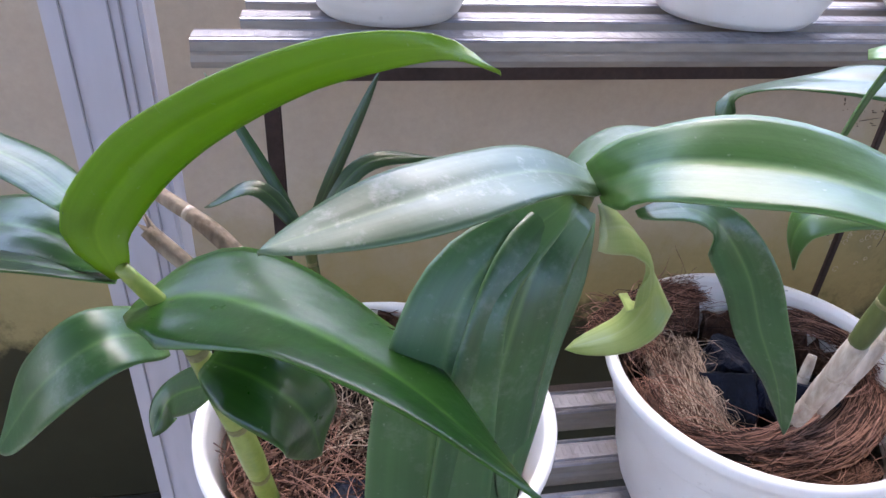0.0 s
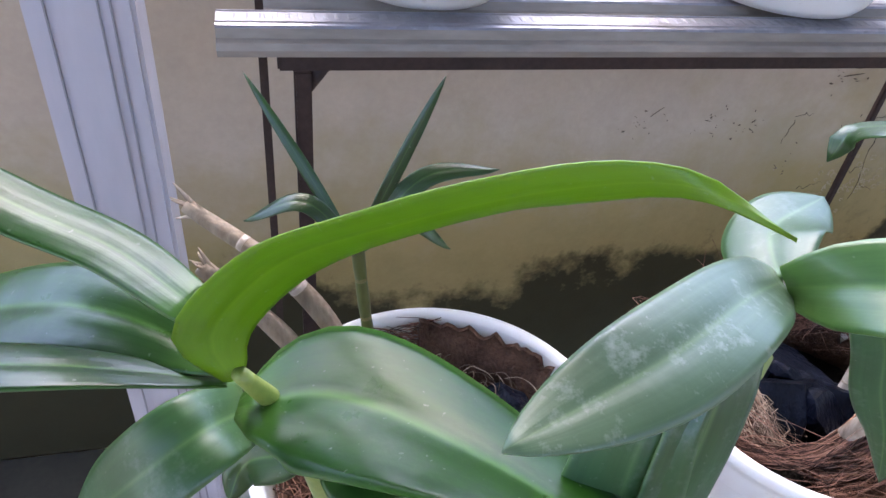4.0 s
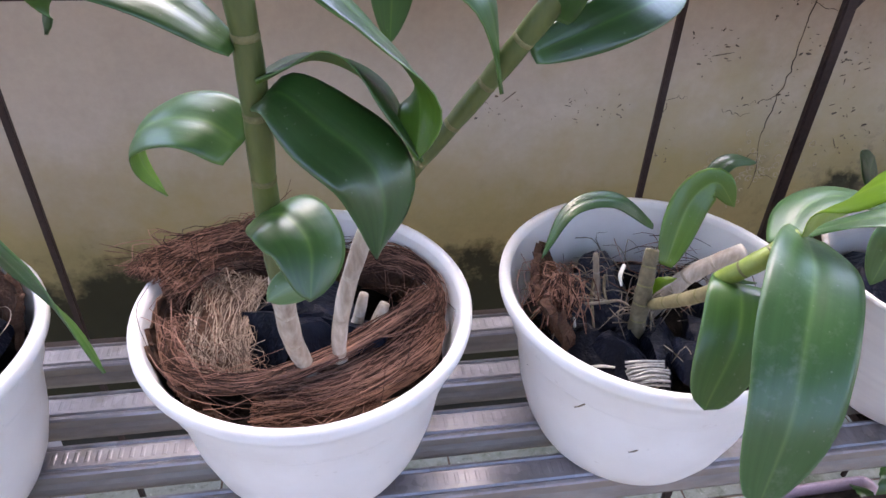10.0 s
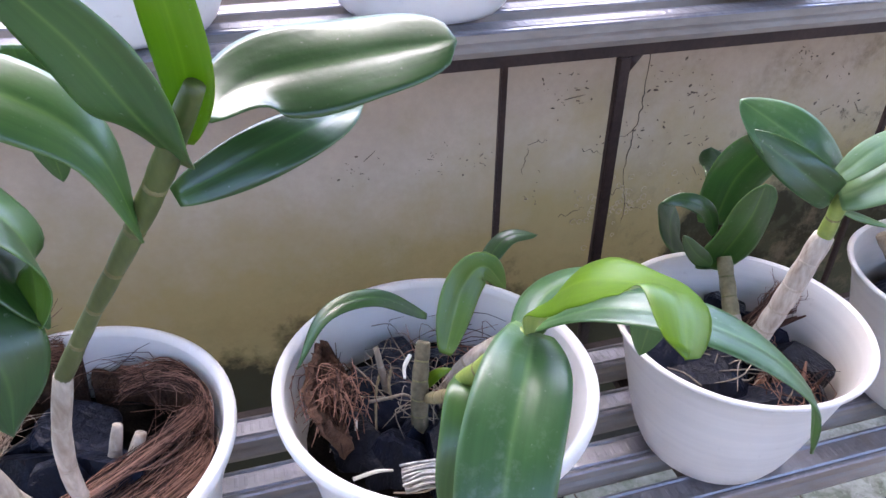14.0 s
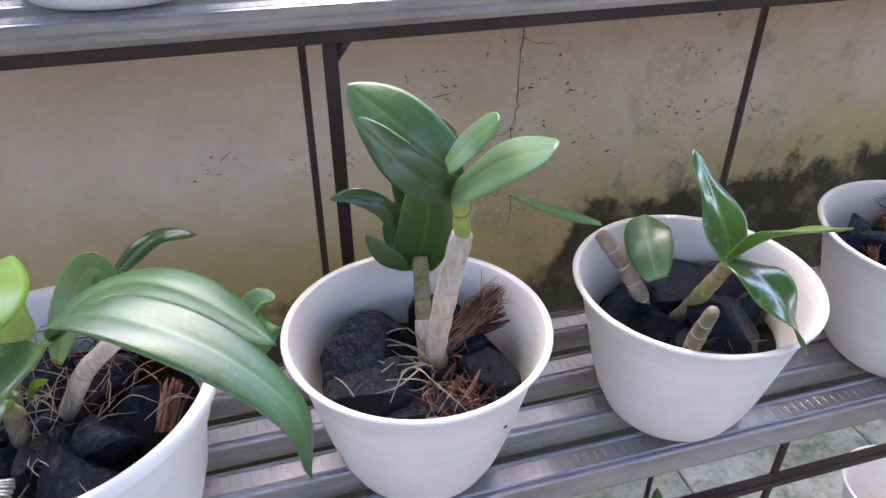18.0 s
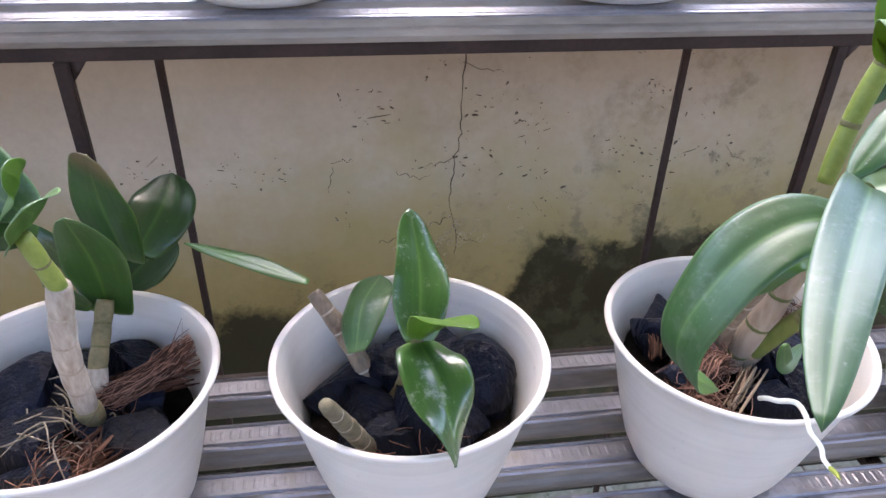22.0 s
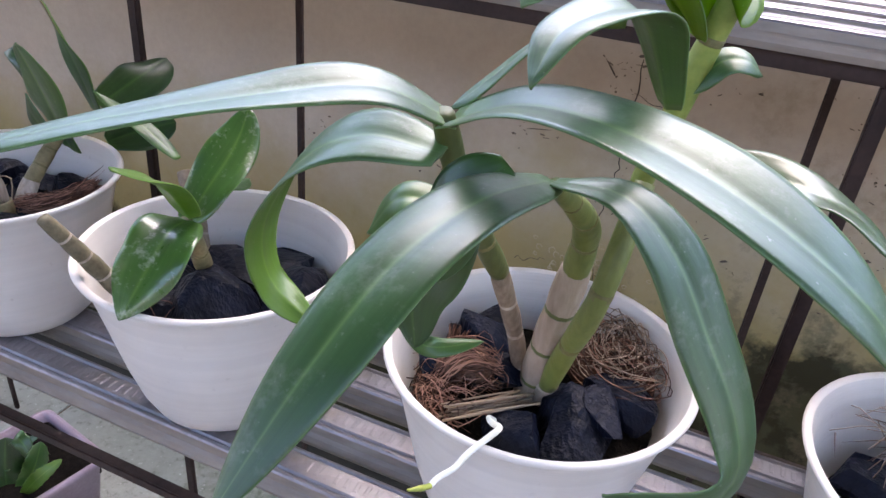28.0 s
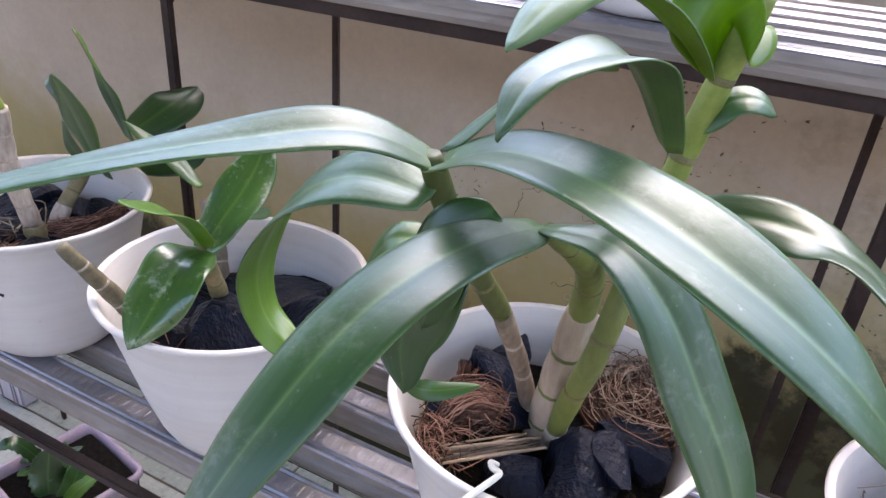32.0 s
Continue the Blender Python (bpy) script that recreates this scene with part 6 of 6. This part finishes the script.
# pale upper side paints in the blade's whitish sheen
leaf(t6, [(1.0200, 0.3900, 0.2960), (1.0085, 0.3690, 0.3150), (0.9944, 0.3467, 0.3280), (0.9807, 0.3231, 0.3294), (0.9709, 0.2961, 0.3130)], 0.0354, [(0.58, 0.34, 0.74), (0.28, 0.24, 0.93), (0.02, 0.09, 1.00), (-0.13, -0.14, 0.98)], None, LEAF_PALE, LEAF_BRIGHT, fold=0.30, widest=0.42, blunt=0.74, base=0.30, label="bright yellow-green young leaf")
leaf(t6, [(1.0235, 0.3960, 0.2960), (1.0205, 0.3950, 0.3140), (1.0330, 0.3800, 0.3290)], 0.0460, [(0.61, -0.47, 0.64), (0.17, -0.90, 0.39)], None, LEAF_BRIGHT, LEAF_BRIGHT, fold=0.33, widest=0.52, blunt=0.74, base=0.27)
leaf(t6, [(1.0205, 0.396, 0.272), (1.032, 0.397, 0.286), (1.042, 0.401, 0.287), (1.049, 0.406, 0.281)], 0.017, (0, -0.6, 1), None, LEAF_BLUE, LEAF_YOUNG, n=18)
leaf(t6, [(1.0237, 0.3519, 0.2520), (1.0428, 0.3516, 0.2560), (1.0609, 0.3487, 0.2581), (1.0770, 0.3419, 0.2576), (1.0899, 0.3295, 0.2567), (1.1006, 0.3133, 0.2515)], 0.0252, [(0.20, -0.47, 0.86), (0.66, -0.41, 0.62)], None, LEAF, fold=0.30, widest=0.48, blunt=0.75, base=0.35)
tube("aerial_root", [(0.9735, 0.340, 0.104), (0.9725, 0.333, 0.111), (0.9760, 0.3275, 0.1135), (0.9800, 0.3245, 0.1160), (0.9812, 0.3183, 0.1195), (0.9785, 0.307, 0.1215), (0.9745, 0.296, 0.1210), (0.9728, 0.284, 0.1225), (0.9690, 0.276, 0.1228), (0.9680, 0.269, 0.1240)], [0.0015, 0.0016, 0.0016, 0.0015, 0.0014, 0.0013], ROOT, t6, "white aerial root hanging over the rim", 10, 40)
tube("root_tip", [(0.9680, 0.269, 0.1240), (0.9660, 0.263, 0.1275), (0.963, 0.2571, 0.1307)], [0.0013, 0.0013, 0.0005], ROOT_TIP, t6, "yellow-green growing root tip")

u7 = plant((1.190, 0.420, 0.085), "bare pale orchid cane")
cane(u7, [(1.186, 0.425, 0.078), (1.190, 0.425, 0.130), (1.196, 0.426, 0.175)], [0.0055, 0.006, 0.005], SHEATH, "sheathed_cane", "", 4)


# ---- small things ----
def coil(at, label):
    t = thing("wire_coil", at, label, "wire")
    rnd = random.Random(7)
    for k in range(24):
        row, col = k // 6, k % 6
        x0, y0, z0 = at[0], at[1] - 0.005 + 0.0026 * col + 0.0012 * (row % 2), at[2] + 0.0014 + 0.0019 * row
        line = [(x0 - 0.0115 + rnd.gauss(0, 0.0008), y0 + rnd.gauss(0, 0.0005), z0), (x0, y0 + rnd.gauss(0, 0.0008), z0 + 0.0012), (x0 + 0.0115 + rnd.gauss(0, 0.0008), y0 + rnd.gauss(0, 0.0005), z0 - 0.0008)]
        vs, fs = tube_data([V(p) for p in line], [0.0009, 0.0010, 0.0009], 6, 7)
        link("strand", grid_mesh("strand", [v - t.location for v in vs], fs), WIRE, t)
    return t


coil((0.314, 0.335, 0.098), "small bundle of silvery tie wire on the bark")


def planter(x, y, w, d, turn, label):
    """A square pink pot on the floor, with a rolled rim and a leafy weed."""
    t = thing("square_planter", (x, y, -Z0), label, "planter", "planters on the floor")
    h = 0.14
    bm = bmesh.new()

    def ring(sx, sy, z, rad):
        out = []
        for cx, cy, a0 in ((1, 1, 0), (-1, 1, 90), (-1, -1, 180), (1, -1, 270)):
            for k in range(5):
                a = radians(a0 + 22.5 * k)
                out.append(bm.verts.new((cx * (sx - rad) + rad * math.cos(a), cy * (sy - rad) + rad * math.sin(a), z)))
        return out
    loops = [ring(w * 0.40, d * 0.40, 0.0, 0.015), ring(w * 0.47, d * 0.47, h - 0.014, 0.018), ring(w * 0.5, d * 0.5, h - 0.012, 0.020), ring(w * 0.5, d * 0.5, h, 0.020), ring(w * 0.465, d * 0.465, h, 0.017), ring(w * 0.455, d * 0.455, h - 0.02, 0.016), ring(w * 0.39, d * 0.39, 0.006, 0.012)]
    for a, b2 in zip(loops[:-1], loops[1:]):
        for k in range(20):
            bm.faces.new((a[k], a[(k + 1) % 20], b2[(k + 1) % 20], b2[k]))
    bm.faces.new(loops[0][::-1])
    bm.faces.new(loops[-1])
    me = bpy.data.meshes.new("body")
    bm.to_mesh(me)
    bm.free()
    link("body", me, PLASTIC_PINK, t)
    s = link("soil", box_mesh("soil", -w * 0.44, w * 0.44, -d * 0.44, d * 0.44, h - 0.040, h - 0.022), SOIL, t, smooth=False)
    t.rotation_euler.z = turn
    return t


def weed(at, label, seed, count=9, size=0.06):
    rnd = random.Random(seed)
    t = thing("weed", at, label, "plant", "weeds in the planters")
    for k in range(count):
        a = rnd.uniform(0, 6.3)
        L = size * rnd.uniform(0.7, 1.2)
        e = (at[0] + L * math.cos(a), at[1] + L * math.sin(a), at[2] + L * rnd.uniform(0.2, 0.9))
        m2 = (at[0] + 0.5 * L * math.cos(a), at[1] + 0.5 * L * math.sin(a), at[2] + L * rnd.uniform(0.5, 0.9))
        leaf(t, [at, m2, e], size * 0.38, (rnd.uniform(-0.3, 0.3), -0.3, 1), None, LEAF, LEAF_MID, widest=0.5, wave=0.2, n=46, fold=0.3, teeth=0.22)
    return t


planter(0.965, 0.625, 0.20, 0.20, 0.03, "pink square plastic planter with a weed")
weed((1.00, 0.62, -Z0 + 0.11), "leafy green weed with toothed leaves", 3, 12, 0.09)
planter(0.066, 0.645, 0.20, 0.20, -0.20, "pink square plastic planter with a weed")
w = weed((0.015, 0.65, -Z0 + 0.11), "leafy green weed with large toothed leaves", 5, 7, 0.085)
for pts, width, mat in (([(0.066, 0.604, -0.69), (0.060, 0.616, -0.645), (0.052, 0.634, -0.600)], 0.068, LEAF), ([(0.085, 0.612, -0.69), (0.106, 0.633, -0.650), (0.112, 0.655, -0.600)], 0.042, LEAF_MID), ([(0.100, 0.606, -0.69), (0.142, 0.616, -0.635), (0.160, 0.652, -0.615)], 0.028, LEAF_YOUNG)):
    leaf(w, pts, width, (0.6, -0.4, 0.7), None, mat, LEAF_MID, widest=0.5, wave=0.2, n=46, fold=0.35, teeth=0.16, blunt=0.6, base=0.3)
lowpot = make_pot("B", (1.520, 0.625, -Z0), "white pot of dark soil standing on the floor", "pots on the floor", 1.15)

# marks on the wall: a long crack and flakes of paint
crk = [(0.9184, 0.12), (0.9190, 0.06), (0.9160, 0.02), (0.9178, -0.02), (0.9168, -0.045), (0.9100, -0.085), (0.9065, -0.12), (0.9020, -0.165), (0.9060, -0.20), (0.9140, -0.235), (0.9120, -0.29)]
rnd = random.Random(4)
path = []
for (xa, za), (xb, zb) in zip(crk[:-1], crk[1:]):
    for s in (0.0, 0.25, 0.5, 0.75):
        path.append(Vector((xa + (xb - xa) * s + rnd.gauss(0, 0.0016), WALL_Y - 0.0004, za + (zb - za) * s + rnd.gauss(0, 0.002))))
vs, fs = tube_data([V(p) for p in path], [0.0007, 0.0011, 0.0005, 0.0009, 0.0006, 0.0009, 0.0004, 0.0007, 0.0004], 5, 110)
ck = joined("wall_crack", [(vs, fs)], CRACK)
tagged(ck, "thin dark crack running down the wall", "crack", kind="structure")
pieces = []
for k in range(60):
    x, z, r0 = rnd.gauss(0.90, 0.065), rnd.gauss(-0.235, 0.040), rnd.uniform(0.0025, 0.0060)
    loop = [V((x + r0 * math.cos(a) * rnd.uniform(0.85, 1.15), WALL_Y - 0.0003, z + r0 * math.sin(a) * rnd.uniform(0.85, 1.15))) for a in [6.28 * i / 9 for i in range(rnd.randint(7, 10))]]
    pieces.append(tube_data(loop, [0.0006, 0.0010, 0.0006], 4, 16, close=False))
tagged(joined("lichen_rings", pieces, LICHEN), "pale brown rings of old lichen on the wall", "wall marks", kind="stuff")
pieces = []
for x0, z0, x1, z1 in ((0.918, 0.07, 0.985, 0.055), (0.914, -0.09, 0.86, -0.105), (0.70, -0.095, 0.745, -0.085), (0.705, -0.10, 0.695, -0.15), (0.81, -0.115, 0.865, -0.125), (0.906, -0.20, 0.86, -0.225), (0.914, -0.235, 0.955, -0.26), (0.78, -0.25, 0.83, -0.235)):
    line = [V((x0 + (x1 - x0) * i / 7 + rnd.gauss(0, 0.002), WALL_Y - 0.0003, z0 + (z1 - z0) * i / 7 + rnd.gauss(0, 0.003))) for i in range(8)]
    pieces.append(tube_data(line, [0.0004, 0.0006, 0.0002], 4, 24, close=False))
tagged(joined("wall_crack", pieces, CRACK), "fine side cracks in the wall paint", "crack", kind="stuff")
pieces = []
spots = [(rnd.gauss(1.10, 0.22), rnd.uniform(-0.22, 0.18)) for _ in range(30)] + [(rnd.uniform(0.4, 0.8), rnd.uniform(-0.22, -0.08)) for _ in range(4)]
for k in range(420):
    cx, cz = rnd.choice(spots)
    x, z = cx + rnd.gauss(0, 0.026), cz + rnd.gauss(0, 0.016)
    L, wd, an = 0.0012 + 0.010 * rnd.random() ** 3, 0.0004 + 0.0018 * rnd.random() ** 3, rnd.gauss(0, 0.6)
    if rnd.random() < 0.08:
        L *= 4.0
        wd *= 0.6
    ca, sa = math.cos(an), math.sin(an)
    ring = []
    for dx, dz in ((-1, -0.4), (-0.3, -1), (0.5, -0.7), (1, 0.1), (0.4, 0.8), (-0.5, 0.9)):
        px, pz = dx * L / 2 * rnd.uniform(0.7, 1.2), dz * wd * rnd.uniform(0.6, 1.3)
        ring.append((x + px * ca - pz * sa, z + px * sa + pz * ca))
    pieces.append(([V((p, WALL_Y - 0.0016, q)) for p, q in ring] + [V((p, WALL_Y + 0.001, q)) for p, q in ring], [(0, 1, 2, 3, 4, 5)] + [(i, i + 6, (i + 1) % 6 + 6, (i + 1) % 6) for i in range(6)]))
fl = joined("paint_flakes", pieces, FLAKE)
tagged(fl, "dark chips and scratches in the wall paint", "wall marks", kind="stuff")

# floor tiles with open joints
floor = tagged(box("floor", -2.5, 4.0, -1.5, WALL_Y - 0.001, -Z0 - 0.011, -Z0 - 0.004, GROUT), "pale mossy tiles with dirty joints", "floor", kind="structure")
tile_me = box_mesh("tile", 0, 0.446, 0, 0.446, -0.0035, 0.0, 0.002)
tile_me.materials.append(TILE)
for i in range(-8, 6):
    for j in range(-5, 1):
        ob = new("tile", tile_me)
        ob.location = (1.232 + 0.45 * i, 0.805 + 0.45 * j, 0.0)
        ob.scale.y = 0.40 if j == 0 else 1
        ob.parent = floor

# near-black strip filling the floor between the last tiles and the wall
DARK_STRIP = blotchy("near_black_strip", (0.006, 0.006, 0.005), (0.030, 0.030, 0.022), 9, 0.6, fine=80, relief=0.6)
tagged(box("dark_foot_strip", -2.5, 4.0, 0.985, WALL_Y - 0.002, -Z0 - 0.0035, -Z0 - 0.001, DARK_STRIP), "near-black strip along the foot of the wall", "drain", kind="structure")

# two dark hairs stuck to the outside of a pot
for p in ((0.3062, 0.3156, 0.0612), (0.2738, 0.3318, 0.0875)):
    x, y, z = p
    hair = joined("hair", [tube_data([V((x - 0.004, y - 0.0004, z - 0.002)), V((x, y - 0.0012, z)), V((x + 0.0045, y - 0.0004, z + 0.0026))], [0.0004, 0.0006, 0.0003], 5, 7)], DARK_ROOT, pots[2])
    hair.rotation_euler.z = -pots[2].rotation_euler.z
